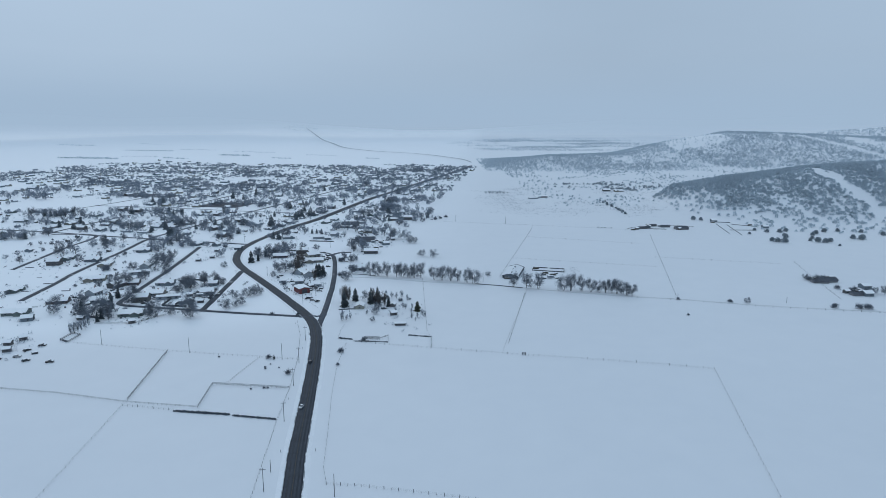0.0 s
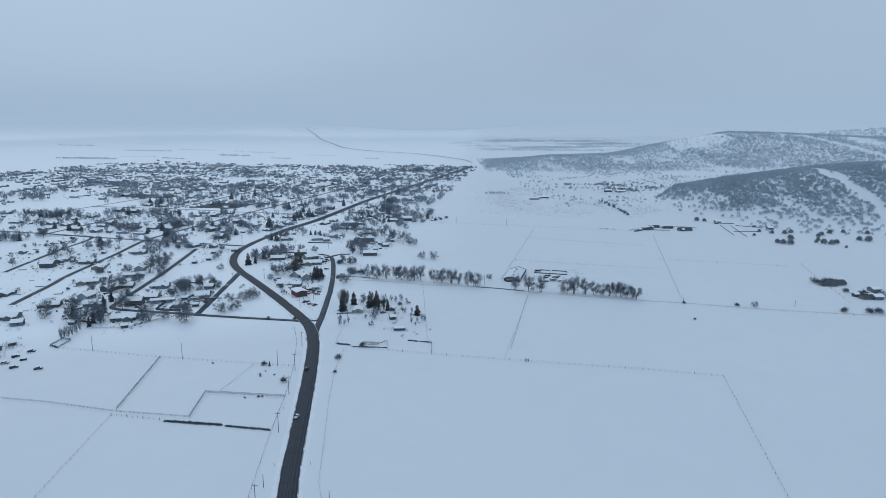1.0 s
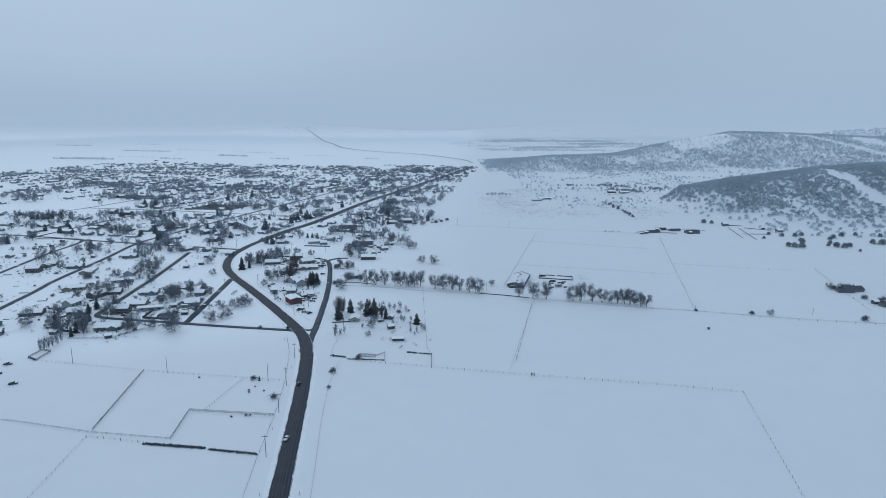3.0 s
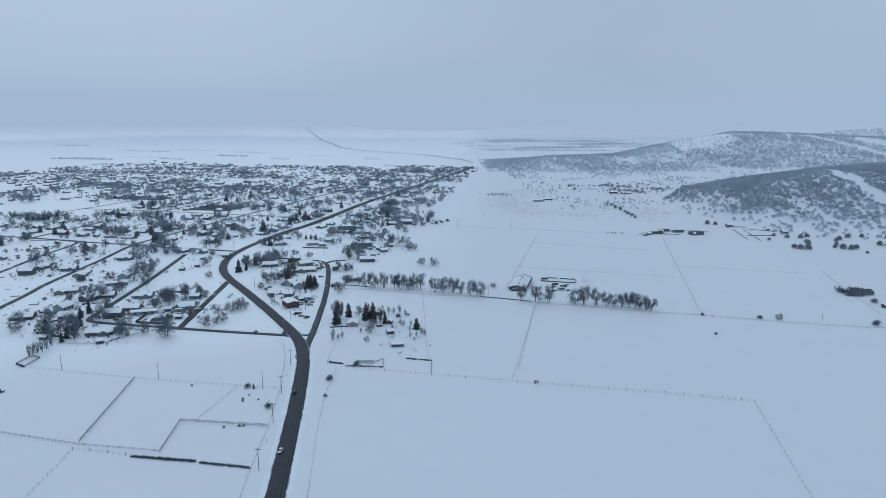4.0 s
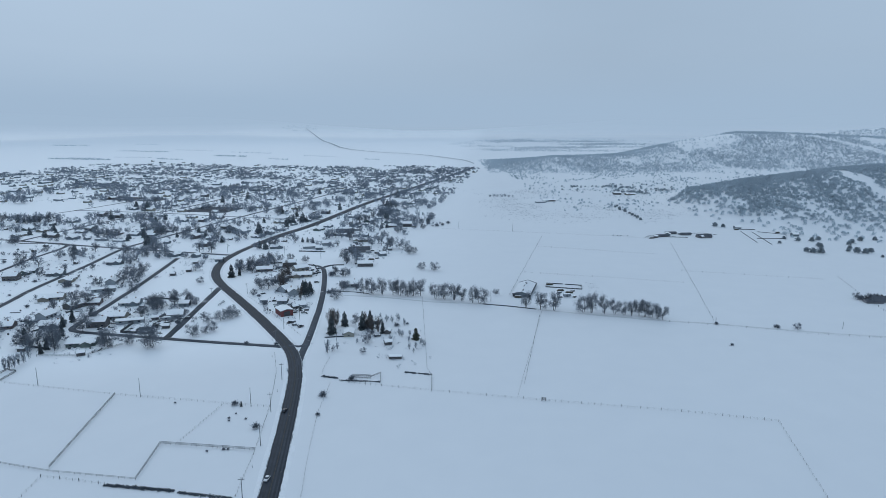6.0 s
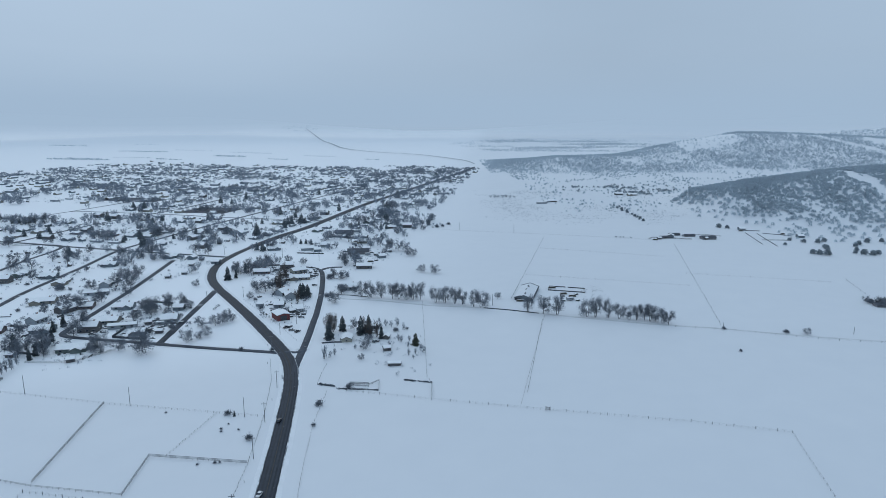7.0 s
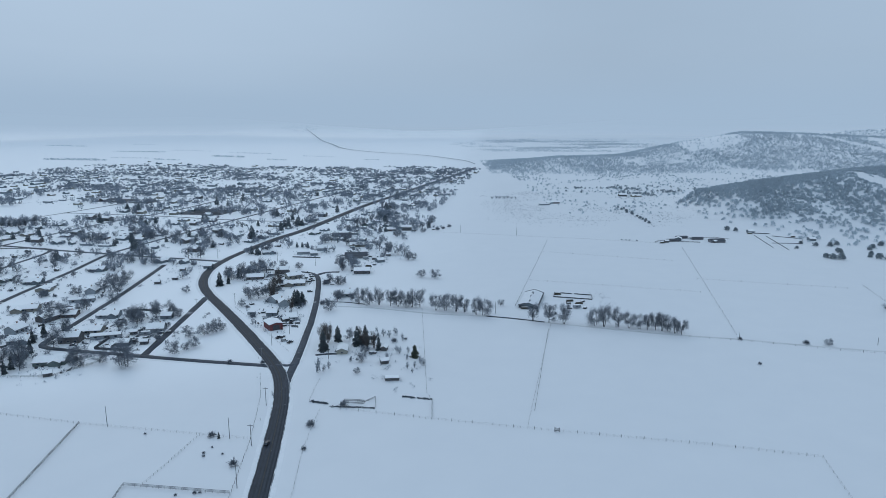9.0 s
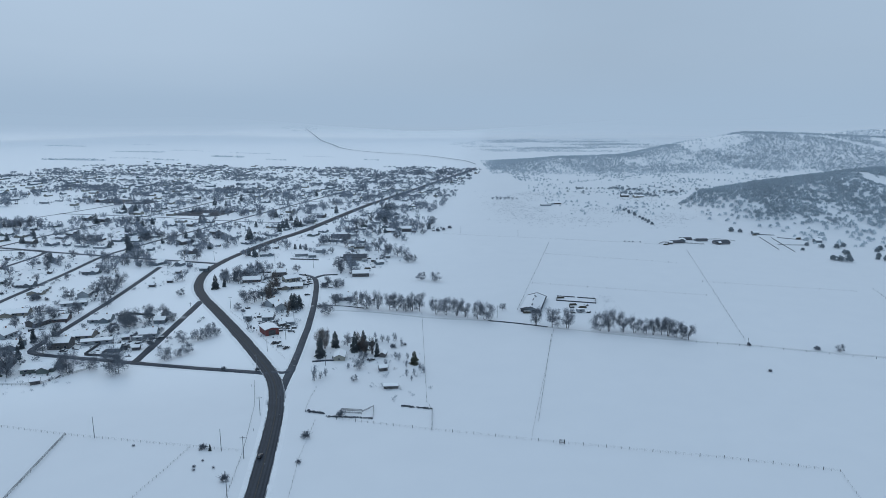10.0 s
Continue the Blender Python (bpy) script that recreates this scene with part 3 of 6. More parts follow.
for i, (tall, wide, st, low) in enumerate(((14.5, 10, 2, 0.13), (14, 10.5, 1, 0.13), (14.8, 9.5, 3, 0.11), (13, 12, 2, 0.08))):
    tree_template("cottonwood%d" % i, "cottonwood_tree", *bare_tree_meshes(10 + i, tall, wide, TWIG, 3000, st, low, 0.68),
                  "tall leafless cottonwood with dark spreading limbs in snow", "tree")
for i, (tall, wide, st, low) in enumerate(((9.5, 9, 1, 0.12), (7.6, 8.6, 2, 0.06), (10.5, 8.5, 1, 0.14))):
    tree_template("garden%d" % i, "bare_tree", *bare_tree_meshes(30 + i, tall, wide, TWIG, 1150, st, low, 0.68),
                  "leafless grey-brown garden tree standing in snow", "tree")
    tree_template("frosted%d" % i, "frosted_tree", *bare_tree_meshes(50 + i, tall, wide, PALE_TWIG, 560, st, low, 0.5),
                  "frost-grey leafless village tree among snowy houses", "tree")
tree_template("poplar", "bare_poplar", *bare_tree_meshes(70, 14, 5.5, WILLOW, 1900, 3, 0.06, 0.75), "tall bare poplar with a thick brownish upright crown", "tree")
tree_template("willow", "bare_willow", *bare_tree_meshes(71, 15, 8, WILLOW, 2200, 3, 0.04, 0.7), "big bare willow with a dense brownish crown", "tree")
tree_template("young_poplar", "young_poplar", *bare_tree_meshes(74, 8.5, 2.6, PALE_TWIG, 500, 1, 0.05, 0.75), "slender grey young poplar in a snowy row", "tree")
tree_template("sapling", "sapling", *bare_tree_meshes(72, 5, 2.2, PALE_TWIG, 260, 2, 0.06, 0.45), "slim bare sapling planted in the snow", "sapling")
for i, (tall, wide) in enumerate(((13, 3.7), (10.5, 3.3), (8.5, 2.1))):
    tree_template("spruce%d" % i, "spruce_tree", *conifer_meshes(80 + i, tall, wide, NEEDLE, 1000, 0.75), "dark green spruce with drooping boughs above snow", "conifer")
for i, (tall, wide) in enumerate(((11.5, 3.9), (8.5, 3.3))):
    tree_template("frost_spruce%d" % i, "frosted_spruce", *conifer_meshes(85 + i, tall, wide, HAZE_NEEDLE, 620, 0.7), "frost-dusted grey-green spruce among village gardens", "conifer")
tree_template("pine", "pine_tree", *conifer_meshes(90, 8, 2.9, PINE, 800, 0.7), "olive-green young pine standing alone in snow", "conifer")
for i in range(3):
    tree_template("bush%d" % i, "bush", None, twiggy_mesh(100 + i, 3.4, 5.0, TWIG, 480), "bare dark rounded bush in the snow", "bush")
    tree_template("juniper%d" % i, "juniper_bush", None, shrub_mesh(110 + i, 3.4, 5.4, NEAR_JUNIPER, 190, 1.5), "grey-green frosted juniper bush on snowy slope", "bush")

rnd = random.Random(5)

# ---- the row of cottonwoods along the farm lane
ROW = [(-67, 576), (-59.5, 575), (-51, 574), (-42, 571), (-36.5, 570), (-31, 569), (-25.5, 568.5), (-19.5, 568),
       (-7, 560), (0, 558.5), (8, 557), (14, 554.5), (22.5, 548.5), (28, 547),
       (62, 533.5), (73, 530), (83, 527.5), (104, 522.5), (109.5, 521.5), (119, 520), (126, 518), (132.5, 516), (137.5, 515),
       (143, 514.5), (146.5, 512), (150.5, 510), (153.5, 507), (157, 504.5)]
for i, (x, y) in enumerate(ROW):
    spawn("cottonwood%d" % (i * 7 % 4), x, y, rnd.uniform(0, 360), rnd.uniform(0.92, 1.12) * (1.0 if i < 19 else 0.9 if i < 26 else 0.75), "trees along the farm lane")

# ---------------------------------------------------------------- buildings
def window_part(parent, m, w, h):
    bm = bmesh.new()
    t = 0.10
    box(bm, -w / 2 - t, -0.05, -t, w / 2 + t, 0.03, 0)
    box(bm, -w / 2 - t, -0.05, h, w / 2 + t, 0.03, h + t)
    box(bm, -w / 2 - t, -0.05, 0, -w / 2, 0.03, h)
    box(bm, w / 2, -0.05, 0, w / 2 + t, 0.03, h)
    win = part("window", bm, TRIM, parent)
    win.matrix_basis = m
    bm = box(bmesh.new(), -w / 2, -0.02, 0, w / 2, 0.02, h)
    part("pane", bm, GLASS, win)


def one_house(key, name, w, d, h, rise, wall, label, category="house", chimney=True, windows=3, door=True, big_door=False,
                   roof_name="roof", wing=None, porch=False, bare_roof=False):
    """A gabled building: ridge along x, w long, d deep, walls h high, rise of the gable; the front looks to -y."""
    ob = empty(name)
    bm = bmesh.new()
    prism_pts = [(-d / 2, -0.2), (d / 2, -0.2), (d / 2, h), (0, h + rise), (-d / 2, h)]
    prism(bm, prism_pts, -w / 2, w / 2)
    bmesh.ops.rotate(bm, verts=bm.verts[:], cent=(0, 0, 0), matrix=Matrix.Rotation(radians(-90), 3, "Z"))
    part("wall", bm, WALLS[wall], ob)

    def roof(th, lift, over, mat, part_name, xw, dd, hh, rr, at=Matrix(), lab=""):
        bm = bmesh.new()
        o, s = over, rr / (dd / 2)
        prof = [(-dd / 2 - o, hh - o * s + lift), (0, hh + rr + lift), (dd / 2 + o, hh - o * s + lift),
                (dd / 2 + o, hh - o * s + lift + th), (0, hh + rr + lift + th * 1.1), (-dd / 2 - o, hh - o * s + lift + th)]
        prism(bm, prof, -xw / 2 - o * 0.8, xw / 2 + o * 0.8)
        bmesh.ops.rotate(bm, verts=bm.verts[:], cent=(0, 0, 0), matrix=Matrix.Rotation(radians(-90), 3, "Z"))
        bmesh.ops.transform(bm, matrix=at, verts=bm.verts[:])
        return part(part_name, bm, mat, ob, lab)

    roof(0.16, 0.02, 0.55, SHINGLE, "roof", w, d, h, rise)
    if not bare_roof:
        roof(0.28, 0.185, 0.42, ROOF_SNOW, "roof_snow", w, d, h, rise, lab="thick snow blanket on the roof")
    if wing:
        wx, ww, wd = wing
        bm = bmesh.new()
        prism(bm, [(-ww / 2, -0.2), (ww / 2, -0.2), (ww / 2, h - 0.15), (0, h + rise * 0.7), (-ww / 2, h - 0.15)], -wd / 2, wd / 2 + d * 0.3)
        bmesh.ops.transform(bm, matrix=Matrix.Translation((wx, -d / 2 - wd / 2 + 0.3, 0)), verts=bm.verts[:])
        part("wing_wall", bm, WALLS[wall], ob)
        bm = bmesh.new()
        s = (rise * 0.7 + 0.15) / (ww / 2)
        for nm, th, lf, o, mt in (("wing_roof", 0.16, 0.02, 0.5, SHINGLE), ("roof_snow", 0.28, 0.185, 0.38, ROOF_SNOW)):
            bm = bmesh.new()
            e0, tp = h - 0.15 - o * s + lf, h + rise * 0.7 + lf
            prism(bm, [(-ww / 2 - o, e0), (0, tp), (ww / 2 + o, e0), (ww / 2 + o, e0 + th), (0, tp + th * 1.1), (-ww / 2 - o, e0 + th)],
                  -wd / 2 - o * 0.8, wd / 2 + d * 0.42)
            bmesh.ops.transform(bm, matrix=Matrix.Translation((wx, -d / 2 - wd / 2 + 0.3, 0)), verts=bm.verts[:])
            part(nm, bm, mt, ob)
    if chimney:
        bm = box(bmesh.new(), w * 0.2, d * 0.1, h, w * 0.2 + 0.7, d * 0.1 + 0.7, h + rise + 1.0)
        part("chimney", bm, BRICK, ob)
    for i in range(windows):
        x = -w / 2 + w * (i + 0.5) / windows
        if not (wing and abs(x - wing[0]) < wing[1] / 2 + 0.7):
            window_part(ob, pose(x, -d / 2 - 0.01, 1.0), min(1.6, w / windows * 0.5), 1.15)
    if windows:
        window_part(ob, pose(w / 2 + 0.01, 0, 1.0, 0, 0, 90), 1.4, 1.15)
    if door:
        bm = box(bmesh.new(), w * 0.06, -d / 2 - 0.05, 0, w * 0.06 + 0.95, -d / 2 + 0.02, 2.05)
        part("door", bm, DARKWOOD, ob)
    if big_door:
        bm = box(bmesh.new(), w / 2 - 0.02, -d * 0.26, 0, w / 2 + 0.06, d * 0.26, min(h * 0.92, 3.6))
        part("barn_door", bm, DARKWOOD, ob)
    if porch:
        bm = box(bmesh.new(), -w * 0.3, -d / 2 - 2.2, 0, w * 0.1, -d / 2, 0.3)
        part("porch", bm, WOOD, ob)
    tagged(ob, label, category)
    TEMPLATES[key] = [ob, False]


def house_template(key, *args, **how):
    """The building, and one with no openings for streets far off."""
    one_house(key, *args, **how)
    one_house("far_" + key, *args, **{**how, "windows": 0, "door": False, "chimney": False})


house_template("ranch_green", "house", 17, 9.8, 2.30, 1.8, "green", "grey-green single-storey ranch house with snow-laden gable roof", wing=(3.5, 6, 2.5), chimney=False)
house_template("ranch_tan", "house", 18, 10.3, 2.40, 1.7, "tan", "tan single-storey ranch house with thick snow on the roof", wing=(-4.5, 7, 3.0))
house_template("ranch_brick", "house", 15, 9.8, 2.30, 1.9, "brick", "low red-brick house under a snow-covered roof")
house_template("ranch_grey", "house", 14, 9.8, 2.40, 2.1, "grey", "grey-sided single-storey house with snowy gable roof", wing=(3, 5.5, 2.0))
house_template("cottage_white", "house", 11, 8.5, 3.0, 2.5, "white", "small white-sided house with steep snowy roof")
house_template("cottage_cream", "house", 13.5, 9.0, 3.1, 2.0, "cream", "cream gabled house with snow on its roof", chimney=False, porch=True)
house_template("house_brown", "house", 12.5, 9, 4.4, 2.2, "brown", "dark brown two-level house with snowy roof", windows=3)
house_template("mobile_home", "mobile_home", 18, 5, 2.6, 0.9, "white", "long pale mobile home with flat snowy roof", chimney=False, windows=3)
house_template("garage", "garage", 7.5, 7, 2.6, 1.5, "grey", "detached grey garage with snow on its roof", "garage", chimney=False, windows=0, big_door=True)
house_template("shed", "shed", 4.5, 3.4, 2.1, 0.9, "brown", "small dark wooden shed capped with snow", "shed", chimney=False, windows=0)
house_template("barn_red", "barn", 12.5, 9, 4.2, 0.9, "red", "red board barn with dark doorway and snowy roof", "barn", chimney=False, windows=0, door=False, big_door=True)
house_template("barn_brown", "barn", 15, 9, 3.2, 2.0, "brown", "long reddish-brown farm shed under snow", "barn", chimney=False, windows=2, big_door=True)
house_template("barn_metal", "barn", 23, 12, 3.6, 2.0, "metal", "long dark steel-clad farm building with a bare roof", "barn", chimney=False, windows=0, door=False, big_door=True, bare_roof=True)
house_template("barn_steel", "barn", 17, 9, 2.2, 2.0, "metal", "dark steel farm shed with a half bare roof", "barn", chimney=False, windows=0, door=False, bare_roof=True)
house_template("barn_long", "shed", 7.5, 3.0, 1.6, 0.5, "brown", "low dark open-fronted shed under a cap of snow", "shed", chimney=False, windows=0, door=False)
house_template("barn_low", "shed", 13, 6, 2.0, 0.9, "metal", "low dark open farm shed with a bare roof", "shed", chimney=False, windows=0, door=False, bare_roof=True)
house_template("arena_barn", "barn", 40, 14.5, 2.0, 2.4, "grey", "large riding barn with a wide snow-covered roof", "barn", chimney=False, windows=0, door=False, big_door=True)



def dark_strips(ob, w, d, h, rise, strips):
    """Dark strips on a roof, for slid-off snow and painted eave shade: x0, x1 along the ridge and y0, y1 across it."""
    for x0, x1, y0, y1 in strips:
        bm = bmesh.new()
        za, zb = (h + rise * (1 - abs(y) / (d / 2)) for y in (y0, y1))
        vs = [bm.verts.new((x, y, z + dz)) for dz in (0.25, 0.52) for x, y, z in ((x0, y0, za), (x1, y0, za), (x1, y1, zb), (x0, y1, zb))]
        for q in ((3, 2, 1, 0), (4, 5, 6, 7), (0, 1, 5, 4), (1, 2, 6, 5), (2, 3, 7, 6), (3, 0, 4, 7)):
            bm.faces.new([vs[i] for i in q])
        part("bare_roof", bm, SHINGLE, ob, "dark strip on the roof: bare roofing and painted eave shadow")


arena = TEMPLATES["arena_barn"][0]
for o in arena.children:
    if o.name.startswith("roof_snow"):
        o.data.materials[0] = material("settled_snow", (0.755, 0.772, 0.795), (0.80, 0.815, 0.832), 0.3, 0.7, 0.05, 0.3)
# The strip at y -7.75 paints the eave's shadow line; the rest is bare.
dark_strips(arena, 40, 14.5, 2.0, 2.4, ((18.6, 20.5, 0.05, 7.7), (18.9, 20.5, -7.7, -0.05), (-18, 18.6, -7.75, -7.1), (6, 10, -0.9, -0.05), (8.5, 12.5, 0.05, 1.1), (-3, 2.5, 0.05, 1.0),
                                        (-17, -12, -1.0, -0.05), (-20.5, -19.2, 2.5, 7.7)))
part("front_panel", box(bmesh.new(), -20.07, 2.0, 0, -19.98, 6.9, 1.95), DARKWOOD, arena)
part("front_panel", box(bmesh.new(), -20.07, -6.9, 0, -19.98, -1.2, 1.9), DARKWOOD, arena)

# ---- houses on the near left lanes
for key, x, y, turn in (
    ("ranch_green", -231, 453, 12), ("shed", -221.5, 433.5, 30), ("house_brown", -241, 490, 8), ("ranch_tan", -240, 509, 8), ("mobile_home", -222, 497, 16),
    ("ranch_grey", -244, 544, 10), ("cottage_white", -195.5, 511, 12), ("garage", -201, 541, 5), ("ranch_tan", -315, 559, 15), ("ranch_grey", -361, 641, 10),
    ("mobile_home", -286, 583, 20), ("barn_brown", -283, 536, 70), ("ranch_brick", -276, 545, 12), ("ranch_grey", -272, 489, 10), ("cottage_white", -289, 509, 80),
    ("ranch_brick", -305, 486, 15), ("garage", -255, 461, 12), ("shed", -208, 505, 25), ("shed", -192, 486, 10), ("garage", -204, 484, 8),
    ("ranch_green", -318, 455, 10), ("garage", -300, 440, 20), ("shed", -262, 441, 0), ("shed", -272, 376, 20), ("shed", -279, 388, 5), ("shed", -276, 398, 40), ("garage", -330, 420, 60),
    ("ranch_grey", -331, 690, 8), ("garage", -262, 723, 76), ("shed", -250, 717, 10), ("ranch_grey", -287, 729, 76), ("shed", -250, 690, 0), ("shed", -243, 655, 10), ("shed", -252, 640, 5), ("garage", -230, 702, 0),
):
    spawn(key, x, y, turn, group="houses of the village")
# ---- the wedge between the highway and the side road, and the farm to its right
for key, x, y, turn in (
    ("barn_red", -118.5, 518.5, -56), ("cottage_cream", -138, 662, 35), ("house_brown", -153, 680, 10), ("ranch_tan", -131, 637, 8), ("ranch_brick", -172, 660, 10),
    ("ranch_grey", -147, 620, 5), ("cottage_white", -133, 584, 60), ("cottage_white", -125, 575, 110), ("garage", -127, 548, 5), ("shed", -114, 533, 40),
    ("garage", -111, 539, 20), ("barn_metal", -93, 752, 6), ("barn_brown", -78, 681, 5), 
    ("shed", -36, 453, 20), ("barn_long", -29.5, 428.5, 4), ("shed", -38, 475, 80), ("cottage_white", -80, 600, 10), ("garage", -49, 497, 0), ("shed", -105, 648, 0),
    ("mobile_home", -118, 889, 8), ("barn_metal", -127, 872, 5), ("ranch_brick", -72, 922, 5), ("house_brown", -50, 926, 0), ("garage", -62, 940, 10),
    ("mobile_home", -150, 770, 15), ("ranch_grey", -190, 772, 20), ("cottage_white", -136, 790, 10), ("garage", -140, 764, 12), ("shed", -73, 742, 0), ("garage", -66, 730, 30),
    ("shed", -60, 760, 10), ("ranch_tan", -100, 815, 5), ("garage", -85, 700, 5),
):
    spawn(key, x, y, turn, group="houses of the village")
spawn("cottage_cream", -63.5, 472, -86, 0.72, group="houses of the village")
# ---- farms on the right
for key, x, y, turn in (
    ("arena_barn", 68, 584.5, 75), ("barn_low", 290, 866, 5), ("barn_low", 306, 858, 3), ("shed", 262, 838, 5), ("barn_low", 272, 846, 8), ("garage", 281, 852, 70), ("shed", 318, 836, 30), ("barn_steel", 322, 840, 4),
    ("garage", 393, 905, 0), ("mobile_home", 172, 1187, 5), ("ranch_brick", 195, 1214, 0), ("garage", 182, 1205, 0), ("ranch_tan", 368, 1315, 5), ("barn_brown", 345, 1325, 0),
    ("shed", 340, 514, 15), ("shed", 350, 511, 10), ("shed", 338, 560, 15), ("shed", 356, 562, 0), ("garage", 366, 530, 5), ("barn_steel", 346, 553, 8), ("barn_low", 338, 549, -6), ("barn_low", 346, 507, 4), ("garage", 352, 506, 4), ("garage", 440, 850, 0),
):
    spawn(key, x, y, turn, group="farm buildings")

# ---- the village beyond the cross street, set out along its streets
O, U, V = np.array((-215.0, 797.0)), np.array((0.236, 0.972)), np.array((-0.972, 0.236))
HOUSES = ["ranch_tan", "ranch_brick", "ranch_grey", "cottage_white", "house_brown", "ranch_green", "mobile_home", "garage", "cottage_cream", "garage", "shed"]
placed, far_houses = [], []


def in_view(x, y):
    return x > -0.74 * y - 60


def open_field(x, y):
    return (-760 < x < -490 and 1010 < y < 1190 and y > 960 - 0.1 * x and x < -520) or (-330 < x < -255 and 990 < y < 1060)


for row in (-100, -66, -28, 24, 58, 106, 166, 198, 262, 318, 350, 420, 470, 505, 570, 620, 660, 730, 780, 830, 890, 950, 1010, 1080, 1150):
    u = 22.0 + rnd.uniform(0, 15)
    limit = 1290 if row > 0 else 1230
    while u < limit:
        p = O + U * (u + rnd.uniform(-5, 5)) + V * (row + rnd.uniform(-7, 7))
        x, y = float(p[0]), float(p[1])
        u += rnd.uniform(20, 34)
        keep = 0.56 if u < 700 else 0.24
        if row == -100 and (u < 90 or u > 260) or row == -66 and (u < 60 or u > 620):
            continue
        if rnd.random() > keep or not in_view(x, y) or open_field(x, y) or not clear_of_roads(x, y, 9):
            continue
        turn = rnd.choice((-14, -14, 76)) + rnd.uniform(-6, 6)
        placed.append((x, y))
        if y < 1330 and len(placed) < 230:
            spawn(rnd.choice(HOUSES), x, y, turn, rnd.uniform(0.72, 0.98), group="houses of the village")
        else:
            far_houses.append((x, y, turn))
# ---- houses on both sides of the cross street
for u, v0, v1 in ((-26, 55, 420), (14, 20, 420), (-62, 150, 330)):
    v = v0
    while v < v1:
        p = O + U * (u + rnd.uniform(-4, 4)) + V * v
        x, y = float(p[0]), float(p[1])
        v += rnd.uniform(19, 30)
        if rnd.random() < 0.75 and in_view(x, y) and clear_of_roads(x, y, 7) and not (-335 < x < -225 and 600 < y < 715):
            placed.append((x, y))
            spawn(rnd.choice(HOUSES), x, y, 76 + rnd.choice((0, 90)) + rnd.uniform(-6, 6), rnd.uniform(0.75, 0.95), group="houses of the village")
            if rnd.random() < 0.8:
                spawn(rnd.choice(("frosted1", "garden1", "frosted0", "frosted2", "frost_spruce1")), x + rnd.uniform(8, 11), y + rnd.uniform(4, 9), rnd.uniform(0, 360), rnd.uniform(0.7, 1.2), "trees of the village")
# ---- houses along the near village streets
for cx, y0, y1 in ((-365, 520, 750), (-335, 590, 750), (-395, 600, 760), (-455, 690, 780), (-295, 610, 740)):
    y = y0
    while y < y1:
        x = cx + rnd.uniform(-5, 5)
        if rnd.random() < 0.34 and clear_of_roads(x, y, 8) and in_view(x, y) and not (-335 < x < -260 and y > 640):
            spawn(rnd.choice(HOUSES), x, y, rnd.choice((8, 98)) + rnd.uniform(-5, 5), rnd.uniform(0.85, 1.0), group="houses of the village")
        y += rnd.uniform(22, 36)


def gathered(name, templates, places, mat, label, category, mats=None):
    """Many small copies in one mesh: templates are (verts, triangles); places are x, y, z, turn, scale."""
    vs, fs, ms, n = [], [], [], 0
    for i, (x, y, z, a, s) in enumerate(places):
        tv, tf = templates[i % len(templates)][:2]
        c, q = math.cos(a) * s, math.sin(a) * s
        vs.append(np.column_stack([tv[:, 0] * c - tv[:, 1] * q + x, tv[:, 0] * q + tv[:, 1] * c + y, tv[:, 2] * s + z]))
        fs.append(tf + n)
        if mats:
            ms.append(templates[i % len(templates)][2])
        n += len(tv)
    me = fast_mesh(name, np.concatenate(vs), np.concatenate(fs), mat)
    if mats:
        for m in mats:
            me.materials.append(m)
        me.polygons.foreach_set("material_index", np.concatenate(ms).astype(np.int32))
    return tagged(new(name, me), label, category, kind="stuff")


def tri_arrays(me):
    v = np.array([tuple(p.co) for p in me.vertices])
    f = np.array([tuple(p.vertices) for p in me.polygons if len(p.vertices) == 3])
    return v, f


def small_house(w, d, h, rise, wall_index):
    hw, hd, o = w / 2, d / 2, 0.4
    v = [(-hw, -hd, -0.3), (hw, -hd, -0.3), (hw, hd, -0.3), (-hw, hd, -0.3), (-hw, -hd, h), (hw, -hd, h), (hw, hd, h), (-hw, hd, h), (-hw, 0, h + rise), (hw, 0, h + rise)]
    e = h - o * rise / hd
    v += [(-hw - o, -hd - o, e + 0.3), (hw + o, -hd - o, e + 0.3), (hw + o, 0, h + rise + 0.3), (-hw - o, 0, h + rise + 0.3), (hw + o, hd + o, e + 0.3), (-hw - o, hd + o, e + 0.3)]
    v += [(x, y, z - 0.4) for x, y, z in v[10:16]]
    f, m = [], []

    def quad(a, b, c, d_, k):
        f.extend([(a, b, c), (a, c, d_)])
        m.extend([k, k])
    quad(0, 1, 5, 4, wall_index), quad(2, 3, 7, 6, wall_index), quad(1, 2, 6, 5, wall_index), quad(3, 0, 4, 7, wall_index)
    f.extend([(5, 6, 9), (7, 4, 8)]), m.extend([wall_index, wall_index])
    quad(10, 11, 12, 13, 0), quad(13, 12, 14, 15, 0)
    quad(10, 16, 17, 11, 4), quad(15, 14, 20, 21, 4), quad(11, 17, 18, 12, 4), quad(12, 18, 20, 14, 4), quad(13, 19, 16, 10, 4), quad(15, 21, 19, 13, 4)
    quad(17, 16, 19, 18, 4), quad(18, 19, 21, 20, 4)
    return np.array(v, float), np.array(f), np.array(m)


far_templates = [small_house(14, 9, 2.3, 2.2, 1), small_house(11, 8, 2.5, 2.6, 2), small_house(15, 8.5, 2.3, 2.0, 3), small_house(8, 6.5, 2.2, 1.8, 1), small_house(18, 11, 3.0, 2.6, 2)]
